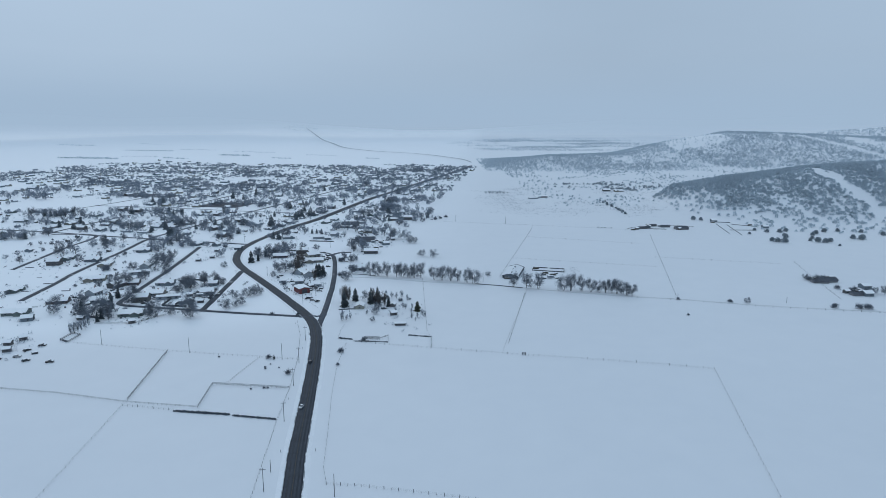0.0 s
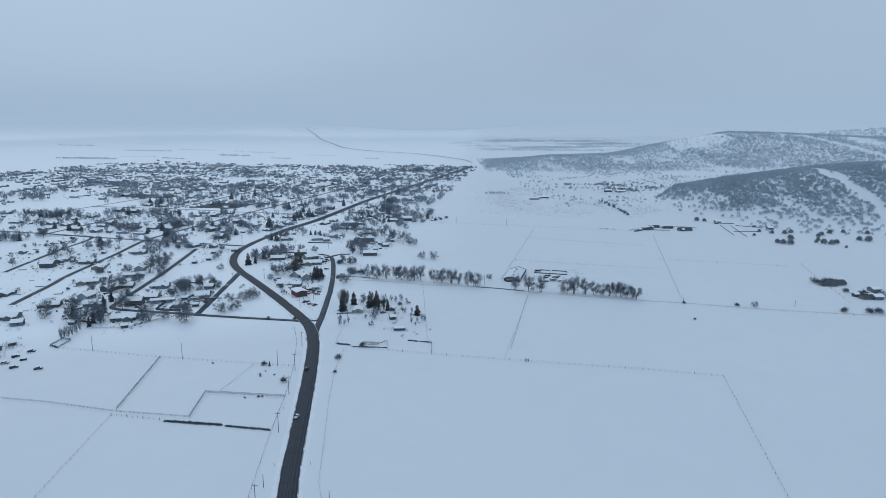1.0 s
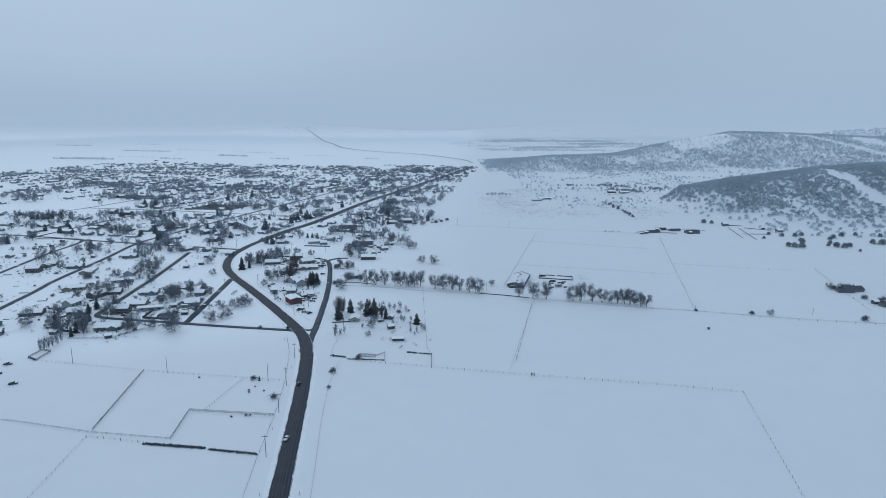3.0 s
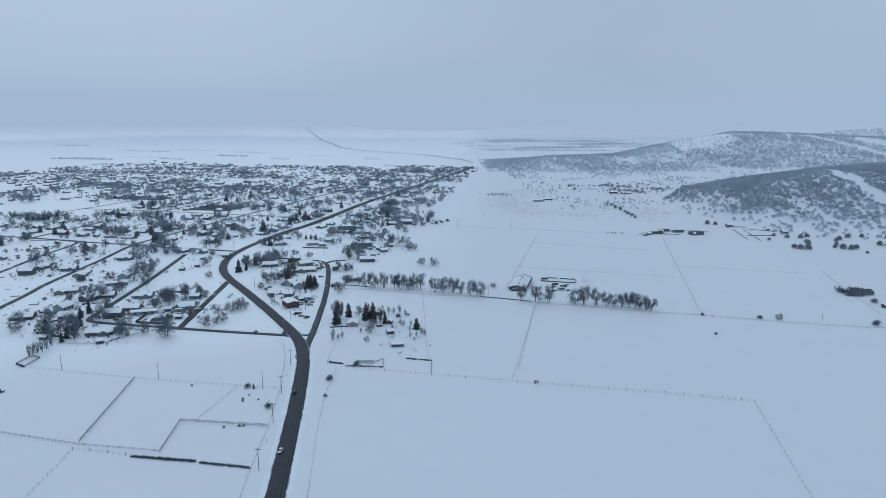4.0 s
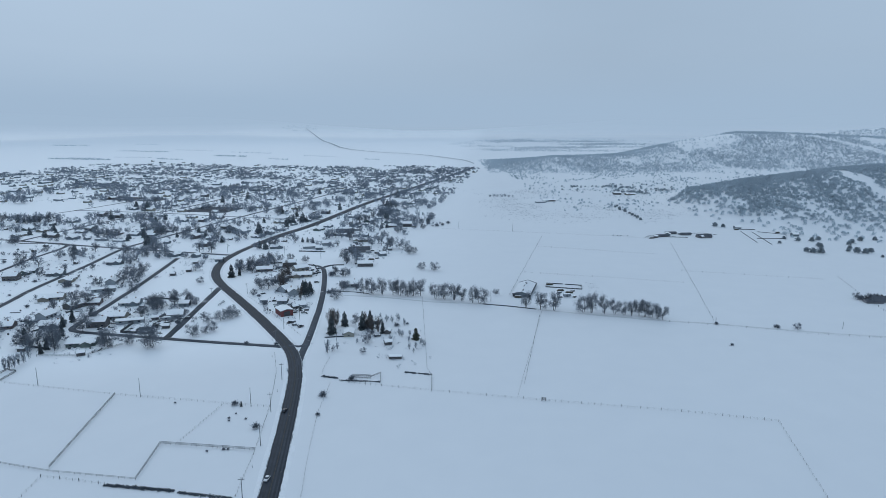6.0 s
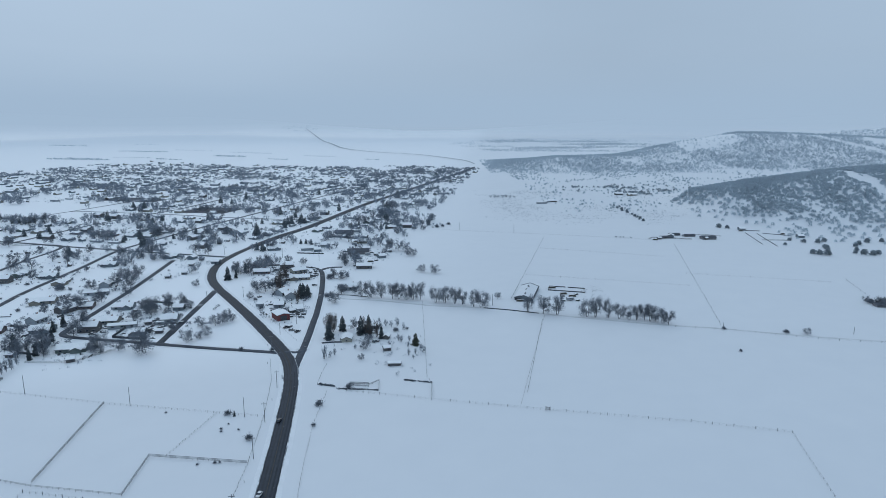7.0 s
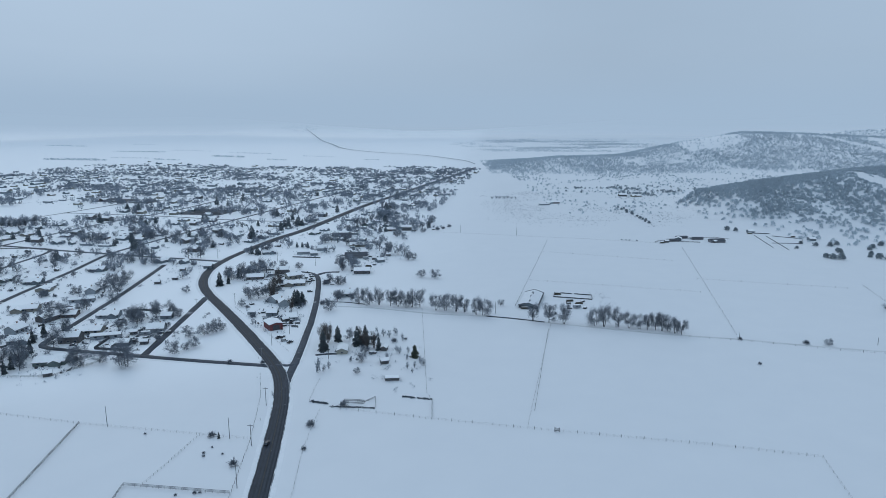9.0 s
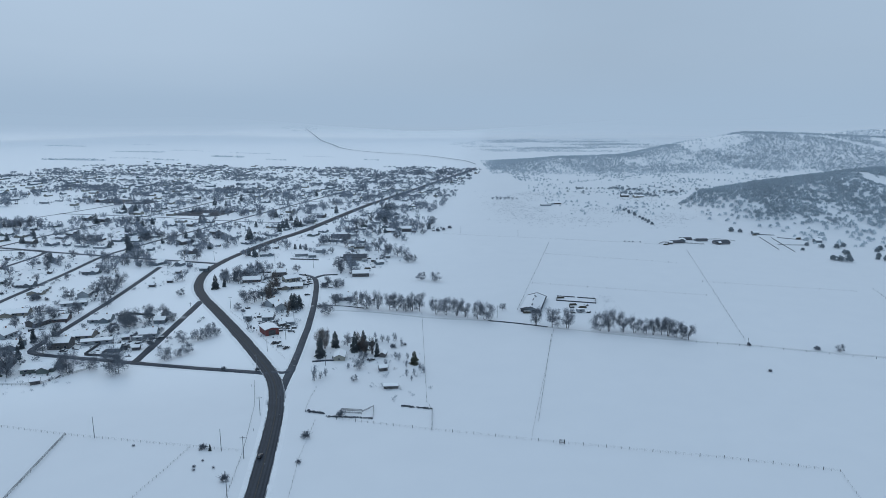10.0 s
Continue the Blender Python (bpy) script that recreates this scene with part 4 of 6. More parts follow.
if far_houses:
    gathered("far_village_houses", far_templates, [(x, y, top(x, y), radians(t), rnd.uniform(0.85, 1.1)) for x, y, t in far_houses], ROOF_SNOW,
             "distant village houses with snowy roofs and dull walls", "houses", [WALLS["tan"], WALLS["grey"], WALLS["cream"], WALLS["grey"]])

# ---------------------------------------------------------------- village trees
def free(x, y, gap=6.5):
    return all((x - a) ** 2 + (y - b) ** 2 > gap * gap for a, b in placed)


def clump(x, y):
    return 1.3 * noise.noise((x * 0.009, y * 0.009, 3.1)) + 0.5 * noise.noise((x * 0.035, y * 0.035, 7.7))




# ---- conifers that stand out among the houses
for x, y, tall in ((-512, 1116, 14), (-480, 1085, 15), (-488, 989, 15), (-371, 839, 12), (-489, 854, 9.5), (-496, 841, 8.5), (-345, 995, 10), (-339, 995, 10), (-395, 1194, 15),
                   (-371, 1180, 11), (-263, 807, 8.5), (-331, 841, 7), (-384, 829, 7), (-599, 962, 10), (-594, 965, 11), (-587, 965, 10), (-583, 969, 9.5), (-590, 960, 9)):
    spawn("frost_spruce%d" % (tall < 10), x, y, rnd.uniform(0, 360), tall / (8.5 if tall < 10 else 11.5) / 1.05, "trees of the village")
for x, y, tall in ((-233, 855, 18), (-201, 963, 15), (-209, 938, 14), (-215, 923, 13), (-170, 1097, 13), (-88, 1272, 17), (-256, 960, 8.5), (-109, 987, 7), (-168, 808, 6), (-162, 808, 6),
                   (-156, 809, 6), (-84, 914, 8), (-77, 914, 8), (-196, 963, 10), (-367, 1250, 15), (-248, 1333, 13)):
    spawn("frost_spruce%d" % (tall < 10), x, y, rnd.uniform(0, 360), tall / (8.5 if tall < 10 else 11.5) / 1.05, "trees of the village")


# ---- groves: x, y, height of the trees, width of the grove
mid_trees = []


def grove(x, y, tall, wide):
    n = max(1, round(wide / 5.5))
    for i in range(n):
        gx_, gy_ = x + ((i + 0.5) / n - 0.5) * max(0.0, wide - 7) + rnd.gauss(0, 1.0), y + rnd.gauss(0, 3.5)
        size = tall / 10.0 * rnd.uniform(0.82, 1.1)
        if not clear_of_roads(gx_, gy_, 2.5):
            continue
        if y > 880:
            mid_trees.append((gx_, gy_, 0.0, rnd.uniform(0, 6.28), size))
        else:
            spawn(rnd.choice(("frosted0", "frosted1", "frosted2", "frosted0", "garden1")), gx_, gy_, rnd.uniform(0, 360), size, "trees of the village")


for x, y, tall, wide in ((-417, 842, 13, 40), (-567, 1194, 13, 36), (-748, 1180, 15, 26), (-522, 1222, 12, 18), (-358, 858, 14, 20), (-353, 880, 12, 15), (-322, 845, 12, 14),
                         (-433, 953, 12, 18), (-711, 1411, 12, 52), (-579, 1318, 13, 36), (-420, 1336, 14, 28), (-432, 1301, 14, 24), (-508, 1284, 12, 18), (-326, 699, 9.5, 12),
                         (-315, 695, 10.5, 16), (-317, 717, 8, 8), (-294, 717, 9.5, 24), (-237, 663, 9.5, 13)):
    grove(x, y, tall, wide)
for x, y, tall, wide in ((-275, 720, 7, 22), (-247, 707, 6, 10), (-240, 684, 6, 8), (-526, 1017, 9, 24), (-344, 799, 8.5, 14), (-265, 805, 9.5, 18), (-466, 804, 6.5, 14), (-420, 962, 8, 22), (-518, 1391, 15, 18), (-820, 1496, 12, 40),
                         (-936, 1592, 12, 30), (-271, 869, 9, 17), (-476, 882, 11, 15), (-590, 1128, 11, 17), (-87, 1022, 14, 28), (-90, 1040, 13, 24), (-66, 926, 12, 16), (-74, 1139, 8, 20),
                         (-109, 821, 9.5, 19), (-185, 1299, 16, 24)):
    grove(x, y, tall, wide)
for x, y, tall, wide in ((-248, 1493, 14, 28), (-302, 1067, 12, 28), (-312, 1266, 12, 24), (-287, 1266, 13, 30), (-172, 1429, 14, 22), (-177, 1763, 14, 54), (-68, 1865, 15, 34),
                         (-142, 1902, 12, 30), (-9, 1902, 14, 36), (-59, 1260, 9, 20), (-33, 1173, 9, 17), (-1, 1235, 9, 11), (18, 1333, 9, 10), (-44, 1178, 10, 10), (-40, 964, 9, 5),
                         (-33, 964, 9, 5), (-85, 833, 6.5, 7)):
    grove(x, y, tall, wide)
for x, y, tall, wide in ((-71, 840, 6.5, 8), (-185, 827, 11, 18), (-189, 978, 12, 17), (-242, 996, 13, 18), (-189, 1036, 11, 18), (-95, 881, 9, 15), (-316, 2066, 10, 52),
                         (-348, 1902, 10, 24), (-447, 1428, 14, 22), (-541, 1795, 12, 34), (-114, 1865, 13, 28), (-134, 1250, 13, 22), (-126, 1494, 16, 32), (-309, 1429, 15, 22),
                         (-310, 1151, 9, 14), (-210, 1079, 13, 14), (-187, 1220, 9, 22), (-147, 1178, 11, 14), (-15, 938, 4.5, 30), (-530, 772, 11, 40), (-505, 800, 9, 20)):
    grove(x, y, tall, wide)
# the belt on both sides of the highway where it leaves the village
for i in range(150):
    t = rnd.random() ** 0.8
    p = highway[np.argmin(abs(highway[:, 1] - (1080 + 930 * t)))]
    side = rnd.choice((-1, 1, 1)) * (9 + abs(rnd.gauss(0, 1)) * (16 - 9 * t))
    mid_trees.append((p[0] + side, p[1] + rnd.uniform(-6, 6), 0.0, rnd.uniform(0, 6.28), rnd.uniform(0.55, 1.2)))

count = 0
while count < 300:
    u, v = rnd.uniform(-10, 250), rnd.uniform(-150, 620)
    p = O + U * u + V * v
    x, y = float(p[0]), float(p[1])
    if v < -10 and u < -5 or not in_view(x, y) or open_field(x, y) or not clear_of_roads(x, y, 3) or not free(x, y) or clump(x, y) < rnd.uniform(-0.45, 0.3):
        continue
    key = rnd.choices(("frosted0", "frosted1", "frosted2", "garden0", "garden1", "frost_spruce1", "bush0"), (6, 6, 6, 2, 2, 0.7, 2))[0]
    if y > 900 and key.startswith("frosted"):
        mid_trees.append((x, y, 0.0, rnd.uniform(0, 6.28), rnd.uniform(0.5, 1.05)))
    else:
        spawn(key, x, y, rnd.uniform(0, 360), rnd.uniform(0.5, 1.05), "trees of the village")
    count += 1
count = 0
while count < 850:
    u, v = rnd.uniform(225, 560), rnd.uniform(-130, 760)
    p = O + U * u + V * v
    x, y = float(p[0]), float(p[1])
    if not in_view(x, y) or open_field(x, y) or v < -15 - 130 * (1 - (u - 150) / 1190) or not clear_of_roads(x, y, 2.5) or clump(x, y) < rnd.uniform(-0.45, 0.3):
        continue
    mid_trees.append((x, y, 0.0, rnd.uniform(0, 6.28), rnd.uniform(0.5, 1.1)))
    count += 1
count = 0
while count < 48:
    x, y = rnd.uniform(-480, -200), rnd.uniform(485, 760)
    if not in_view(x, y) or not clear_of_roads(x, y, 3) or (-335 < x < -225 and 600 < y < 715) or (-262 < x < -190 and y > 560) or (x > -262 and y > 530) or clump(x, y) < rnd.uniform(-0.3, 0.3):
        continue
    spawn(rnd.choice(("garden0", "garden1", "garden2", "frosted1", "bush1", "bush2")), x, y, rnd.uniform(0, 360), rnd.uniform(0.45, 0.9), "trees of the village")
    count += 1
gathered("mid_village_trees", [tri_arrays(bare_tree_meshes(220 + i, 10, 8.8, PALE_TWIG, 220, 1, 0.06, 0.52)[1]) for i in range(6)], mid_trees, PALE_TWIG,
         "leafless trees between the farther houses, grey paled for haze", "trees")
thickets = []
for x, y in placed:
    for j in range(4 if y > 780 else 2):
        a = rnd.uniform(0, 2 * math.pi)
        tx, ty = x + math.cos(a) * rnd.uniform(8, 13), y + math.sin(a) * rnd.uniform(8, 12)
        if y < 1060 and rnd.random() < 0.6 and clear_of_roads(tx, ty, 3) and clump(tx, ty) > -0.4:
            thickets.append((tx, ty, 0.0, a, rnd.uniform(0.4, 1.0)))
gathered("garden_thickets", [tri_arrays(bare_tree_meshes(240 + i, 6.5, 8.5, PALE_TWIG, 240, 3, 0.03, 0.5)[1]) for i in range(4)], thickets, PALE_TWIG,
         "tangled leafless thickets behind the village houses", "trees")
far_tree = [tri_arrays(puff_mesh(200 + i, 4.2, 4.8, HAZE_TWIG, 62, 0.04, 0.58)) for i in range(6)]
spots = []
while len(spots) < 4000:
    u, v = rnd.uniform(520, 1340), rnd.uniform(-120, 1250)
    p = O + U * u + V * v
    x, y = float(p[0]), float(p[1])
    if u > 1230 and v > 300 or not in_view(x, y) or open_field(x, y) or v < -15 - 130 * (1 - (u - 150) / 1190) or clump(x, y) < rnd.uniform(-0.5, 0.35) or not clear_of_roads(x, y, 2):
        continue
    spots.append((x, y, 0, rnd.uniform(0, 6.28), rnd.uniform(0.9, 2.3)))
gathered("far_village_trees", far_tree, spots, HAZE_TWIG, "hazy grey leafless trees among the distant houses", "trees")
spots = [(x + rnd.gauss(0, 8), y + rnd.gauss(0, 8), 0, rnd.uniform(0, 6), rnd.uniform(0.6, 1.1)) for x, y, *_ in spots[::20]]
far_spruce = [tri_arrays(conifer_meshes(210 + i, 11, 2.4, HAZE_NEEDLE, 60)[1]) for i in range(2)]
gathered("far_village_conifers", far_spruce, spots, HAZE_NEEDLE, "frosted conifers among the distant houses", "trees")

# ---- named trees near the lanes
for key, x, y, s in (
    ("cottonwood3", -184.5, 447.5, 1.2), ("cottonwood0", -189, 449.5, 0.95), ("garden1", -202, 452.5, 1.1), ("cottonwood3", -212, 448, 0.95), ("cottonwood0", -216, 449.5, 0.85),
    ("cottonwood3", -245.5, 488, 0.95), ("garden0", -218, 534, 1.3), ("garden2", -223, 534, 1.0), ("cottonwood3", -202, 551, 0.75), ("cottonwood1", -276, 541, 0.8), ("garden1", -288, 536, 1.1),
    ("garden1", -250.5, 454, 1.0), ("garden0", -261, 468, 1.1), ("garden0", -266, 447, 1.1), ("garden1", -275, 463, 1.1), ("spruce1", -269, 455, 0.9), ("garden2", -281, 478, 1.0), ("garden0", -257, 440, 0.9), ("garden1", -290, 455, 1.0), ("garden0", -298, 470, 1.1), ("spruce2", -264, 487, 0.9), ("garden1", -222, 518, 0.9),
    ("young_poplar", -251, 409, 1.0), ("young_poplar", -250, 411.5, 1.05), ("young_poplar", -249, 414, 1.0), ("young_poplar", -248.7, 417.5, 0.95), ("young_poplar", -248, 421, 1.0), ("young_poplar", -249.5, 428, 1.0), ("spruce2", -247.5, 436, 0.8),
    ("garden0", -213, 551, 1.05), ("garden1", -202, 552, 0.8), ("garden1", -220, 534, 1.1), ("garden0", -226, 538, 0.9), ("garden1", -166, 468, 1.1), ("garden1", -157.5, 479, 0.9), ("garden1", -161, 474, 0.7),
    ("garden1", -160, 502, 1.1), ("garden1", -156, 507, 1.0), ("garden1", -158, 519, 0.9), ("garden1", -168, 498, 0.9), ("garden1", -152, 512, 0.8), ("bush0", -126.5, 452, 0.8), ("bush1", -107, 452, 0.7),
    ("garden0", -186, 490, 0.9), ("garden0", -245, 478, 1.15), ("spruce1", -251, 500, 0.9), ("garden1", -262, 520, 0.9), ("garden2", -270, 560, 1.0), ("garden0", -258, 578, 1.0),
    ("garden1", -293, 640, 1.25), ("garden0", -281, 645, 1.25), ("garden2", -287, 637, 1.0), ("garden1", -215, 610, 0.8), ("garden0", -300, 600, 0.9), ("bush0", -325, 600, 1.0),
    ("spruce2", -264, 499, 1.05), ("cottonwood1", -246, 447, 0.95), ("garden2", -250, 456, 1.1), ("spruce2", -254, 469, 1.0), ("spruce2", -248, 443, 0.9), ("garden0", -258, 450, 1.1), ("garden2", -242, 441, 0.8), ("garden2", -209, 541, 1.1), ("garden1", -216, 526, 1.3), ("garden1", -194, 543, 0.9), ("garden1", -191, 516, 0.7), ("garden1", -289, 552, 1.3), ("bush0", -325, 596, 1.8), ("garden0", -284, 612, 1.30), ("garden0", -269, 604, 1.35), ("garden0", -276, 625, 1.10),
    ("frost_spruce0", -232.6, 857, 1.15), ("frost_spruce0", -371, 839, 1.0), ("frost_spruce0", -486, 1101, 1.2), ("frost_spruce0", -508, 1108, 1.2), ("frost_spruce0", -218, 953, 1.0), ("frost_spruce1", -206, 972, 1.0),
    ("frost_spruce1", -490, 857, 0.9), ("frost_spruce1", -493, 840, 0.9), ("frost_spruce0", -214, 960, 0.8),
):
    spawn(key, x, y, rnd.uniform(0, 360), s, "trees of the village")
big = random.Random(31)
for cx, cy, rx, ry, n in ((-530, 770, 30, 14, 9), (-500, 800, 25, 10, 6), (-585, 955, 45, 10, 9), (-90, 1130, 14, 22, 7), (-40, 945, 26, 12, 6), (-70, 905, 40, 10, 2), (-100, 805, 40, 12, 4), (-182, 685, 16, 30, 8), (-300, 744, 36, 6, 12), (-335, 738, 20, 8, 6), (-262, 742, 14, 6, 4), (-385, 742, 20, 12, 5), (-410, 690, 14, 20, 5), (-196, 655, 8, 14, 3), (-92, 700, 12, 20, 4),
                          (-135, 835, 40, 10, 4), (-60, 770, 18, 14, 5), (-300, 880, 40, 18, 10), (-395, 905, 35, 16, 9), (-430, 980, 35, 14, 9), (-250, 1060, 40, 14, 9), (-195, 770, 20, 8, 5), (-345, 800, 20, 14, 6)):
    for i in range(n):
        x, y = cx + big.gauss(0, rx * 0.5), cy + big.gauss(0, ry * 0.6)
        if clear_of_roads(x, y, 3):
            spawn(big.choice(("frosted0", "frosted1", "frosted2", "frosted1", "garden2", "frost_spruce1", "frosted0")), x, y, big.uniform(0, 360), big.uniform(0.9, 1.45), "trees of the village")
for key, x, y, s in (
    ("willow", -77, 484, 1.25), ("poplar", -75.5, 488, 1.0), ("spruce0", -75.5, 473, 0.95), ("spruce1", -69.5, 491, 1.0), ("spruce0", -56, 483, 1.0), ("spruce0", -51, 485, 1.0),
    ("poplar", -53, 483, 0.9), ("poplar", -49, 476, 0.8), ("garden1", -49.5, 469, 0.75), ("spruce2", -41.6, 475, 1.0), ("pine", -18.6, 462, 1.0), ("garden0", -79, 507, 0.6), ("garden2", -62, 493, 0.8),
    ("poplar", -45, 478, 0.8), ("young_poplar", -72, 438, 1.1), ("sapling", -69, 440, 1.25), ("sapling", -67, 444, 1.1), ("sapling", -56, 455, 0.8), ("garden1", -50, 437, 0.5), ("garden1", -50, 455, 0.85), ("sapling", -35, 459, 1.0), ("bush1", -33, 489, 0.9), ("sapling", -30, 470, 1.1), ("sapling", -23, 458, 0.75), ("sapling", -46, 505, 1.1),
    ("sapling", -41, 500, 1.2), ("sapling", -37, 498, 1.2), ("sapling", -33, 501, 1.4), ("sapling", -28, 492, 1.1), ("bush0", -26, 494, 0.5), ("sapling", -23, 470, 0.9),
    ("sapling", -28, 468, 1.0), ("sapling", -18, 446, 0.9), ("sapling", -15, 452, 1.1), ("sapling", -22, 444, 1.0), ("sapling", -13, 448, 1.2), ("sapling", -19, 438, 0.7),
    ("bush1", -95, 575, 1.2), ("garden1", -92, 578, 0.6), ("garden0", -84, 592, 0.8), ("garden1", -88, 600, 0.7), ("garden0", -74, 586, 0.8), ("bush2", -104, 637, 1.4), ("garden1", -94, 638, 0.8),
    ("willow", -143, 628, 1.15), ("willow", -140, 606, 1.1), ("poplar", -138, 590, 1.05), ("poplar", -141, 600, 0.9), ("cottonwood1", -186, 664, 1.0), ("cottonwood0", -194, 655, 0.95), ("spruce1", -195, 633, 1.2), ("spruce2", -188, 662, 1.1),
    ("garden1", -179, 668, 1.1), ("garden0", -157, 703, 0.9), ("cottonwood3", -156, 589, 0.85), ("garden1", -156, 570, 0.8), ("garden2", -150, 592, 1.1), ("cottonwood1", -145, 597, 0.8), ("garden0", -139, 606, 0.9), ("spruce1", -114, 573, 1.2),
    ("spruce1", -117, 577, 1.1), ("spruce1", -111, 576, 1.0), ("poplar", -115.5, 559, 0.85), ("bush0", -139, 542, 1.2), ("garden2", -101, 640, 1.0), ("garden1", -91, 637, 1.15), ("garden0", -85, 584, 1.0), ("cottonwood2", -98, 690, 0.95), ("garden1", -87, 559, 1.25), ("garden0", -176, 690, 1.0), ("garden1", -186, 672, 1.1), ("garden2", -181, 650, 0.9), ("spruce2", -190, 640, 0.9), ("garden0", -140, 696, 0.8), ("garden1", -168, 704, 0.9),
    ("garden0", -161, 600, 0.8), ("bush0", -151, 566, 0.8), ("garden1", -88, 712, 1.0), ("garden0", -97, 722, 1.1), ("bush0", -99, 702, 1.2), ("garden2", -64, 740, 0.8),
):
    spawn(key, x, y, rnd.uniform(0, 360), s, "trees of the farmsteads")
for key, x, y, s in (
    ("bush0", 213, 852, 0.5), ("bush1", 218, 851, 0.45), ("bush2", 222, 850, 0.5), ("bush0", 230, 848, 0.45), ("bush2", -103.2, 349, 0.34), ("bush0", -102.4, 346.5, 0.3), ("bush1", -95, 348.3, 0.28), ("bush0", -101.5, 354, 0.25), ("bush1", -102.4, 318, 0.3), ("bush2", -95.6, 319.4, 0.36), ("bush0", -93.8, 319.6, 0.3), ("bush1", -136, 366, 0.3), ("bush0", -51, 395, 1.0), ("bush0", -62.7, 374, 1.0), ("bush1", -61.4, 352.5, 0.55), ("bush2", -105, 364, 0.8), ("spruce2", -101.5, 362.5, 0.35), ("bush1", -87.4, 339.5, 0.9), ("garden1", -22, 664, 1.05),
    ("garden1", -9, 659, 1.2), ("cottonwood3", -38, 738, 0.8), ("garden1", -33, 741, 1.0), ("garden0", 42.5, 571, 0.6), ("bush0", 191, 494, 0.7), ("bush2", 229.5, 486, 0.9), ("garden1", 242, 483, 0.65), ("bush0", 303.5, 470, 1.3),
    ("bush1", 321, 468, 1.35), ("bush2", 327, 467, 1.5), ("bush0", 183, 451, 0.5), ("garden0", 331, 560, 0.6), ("bush1", 342, 560, 1.5), ("bush2", 349, 562, 1.3), ("bush0", 336, 548, 1.2), ("bush1", 333, 557, 1.3), ("bush2", 340, 550, 1.2), ("bush0", 347, 553, 1.1), ("bush1", 345, 516, 1.3), ("bush2", 358, 515, 1.4), ("garden1", 338, 557, 0.6), ("garden1", 344, 557, 0.6), ("garden1", 362, 512, 0.8),
    ("garden0", 369, 509, 0.8), ("bush0", 340, 527, 1.2), ("bush1", 352, 522, 1.2), ("bush0", -10, 925, 1.4), ("bush1", -2, 935, 1.2), ("bush2", 6, 950, 1.3), ("garden1", -28, 905, 1.0),
    ("frosted1", 89, 1279, 0.7), ("frosted0", 96, 1275, 0.75), ("frosted1", 103, 1280, 0.8), ("frosted1", 111, 1276, 0.85), ("frosted2", 118, 1279, 0.7), ("frosted1", 125, 1277, 0.7), ("frosted1", 133, 1281, 0.5), ("garden2", -60, 870, 0.8), ("bush2", -120, 930, 1.8), ("garden0", -110, 960, 1.2),
    ("garden1", -118, 980, 1.3), ("garden0", -104, 1000, 1.3), ("garden2", -95, 1020, 1.2), ("garden0", -30, 945, 0.9), ("garden1", -66, 950, 1.1), ("garden0", -80, 955, 1.1),
):
    spawn(key, x, y, rnd.uniform(0, 360), s)

# ---------------------------------------------------------------- hills: junipers
jun_small = [tri_arrays(shrub_mesh(320 + i, 4.4, 6.8, JUNIPER, 18, 1.6)) for i in range(5)]
jun = [tri_arrays(shrub_mesh(300 + i, 3.6, 6.0, JUNIPER, 52, 1.6)) for i in range(6)]


def scatter(n, x0, x1, y0, y1, dens, s0, s1, seed):
    r = np.random.RandomState(seed)
    out = []
    while len(out) < n:
        x, y = r.uniform(x0, x1), r.uniform(y0, y1)
        if r.rand() < dens(x, y):
            out.append((x, y, top(x, y) - 0.1, r.uniform(0, 6.28), r.uniform(s0, s1)))
    return out


def near_hill(x, y):
    z = top(x, y)
    if z < 0.2:
        return 0.04 if 430 < x < 900 and 800 < y < 900 else 0.0
    strip = abs(x - (632 + 0.172 * (1064 - y))) < 13 + 5 * math.sin(y * 0.11) and y < 1090
    return (0.02 if strip else 1.0) * min(1.0, 0.08 + max(0, z - 3) / 30) * (0.75 + 0.7 * noise.noise((x * 0.02, y * 0.02, 1.0)))


def far_hill(x, y):
    z = top(x, y)
    n = noise.noise((x * 0.006, y * 0.006, 5.0)) + 0.4 * noise.noise((x * 0.03, y * 0.03, 2.0))
    thin = ease(z / 9) * 0.72 + 0.28
    bald = abs(x - (1259 + 0.6 * (2199 - y))) < 20 and y < 2240 or 770 < x < 1010 and y > 2225 + 0.5 * (x - 821) - 95
    thin = thin * (0.1 if bald else 1.0)
    return 0.0 if z < 0.3 else max(0.0, min(1.0, 0.68 + 1.9 * n + 0.45 * float(ease((x - 850) / 300)) + 0.35 * float(ease((620 - x) / 250)))) * float(thin)


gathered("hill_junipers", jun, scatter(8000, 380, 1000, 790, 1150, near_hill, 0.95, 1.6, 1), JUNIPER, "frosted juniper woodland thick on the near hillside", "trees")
gathered("far_hill_junipers", jun_small, scatter(25000, 130, 1750, 1790, 2420, far_hill, 1.0, 1.8, 2), HAZE_JUNIPER, "hazy juniper woodland over the distant hill", "trees")
gathered("far_ridge_junipers", jun_small, scatter(2400, 1350, 2300, 2500, 2990, far_hill, 1.2, 2.4, 3), HAZE_JUNIPER, "faint woodland on the farthest ridge", "trees")


def foothill(x, y):
    return max(0.0, 0.25 + noise.noise((x * 0.008, y * 0.008, 9.0)) * 1.2) if top(x, y) < 6 else 0.0


gathered("valley_junipers", jun, scatter(900, 180, 900, 1080, 1880, foothill, 0.5, 1.2, 4), JUNIPER, "scattered frosted junipers on the snowy flats", "bushes")


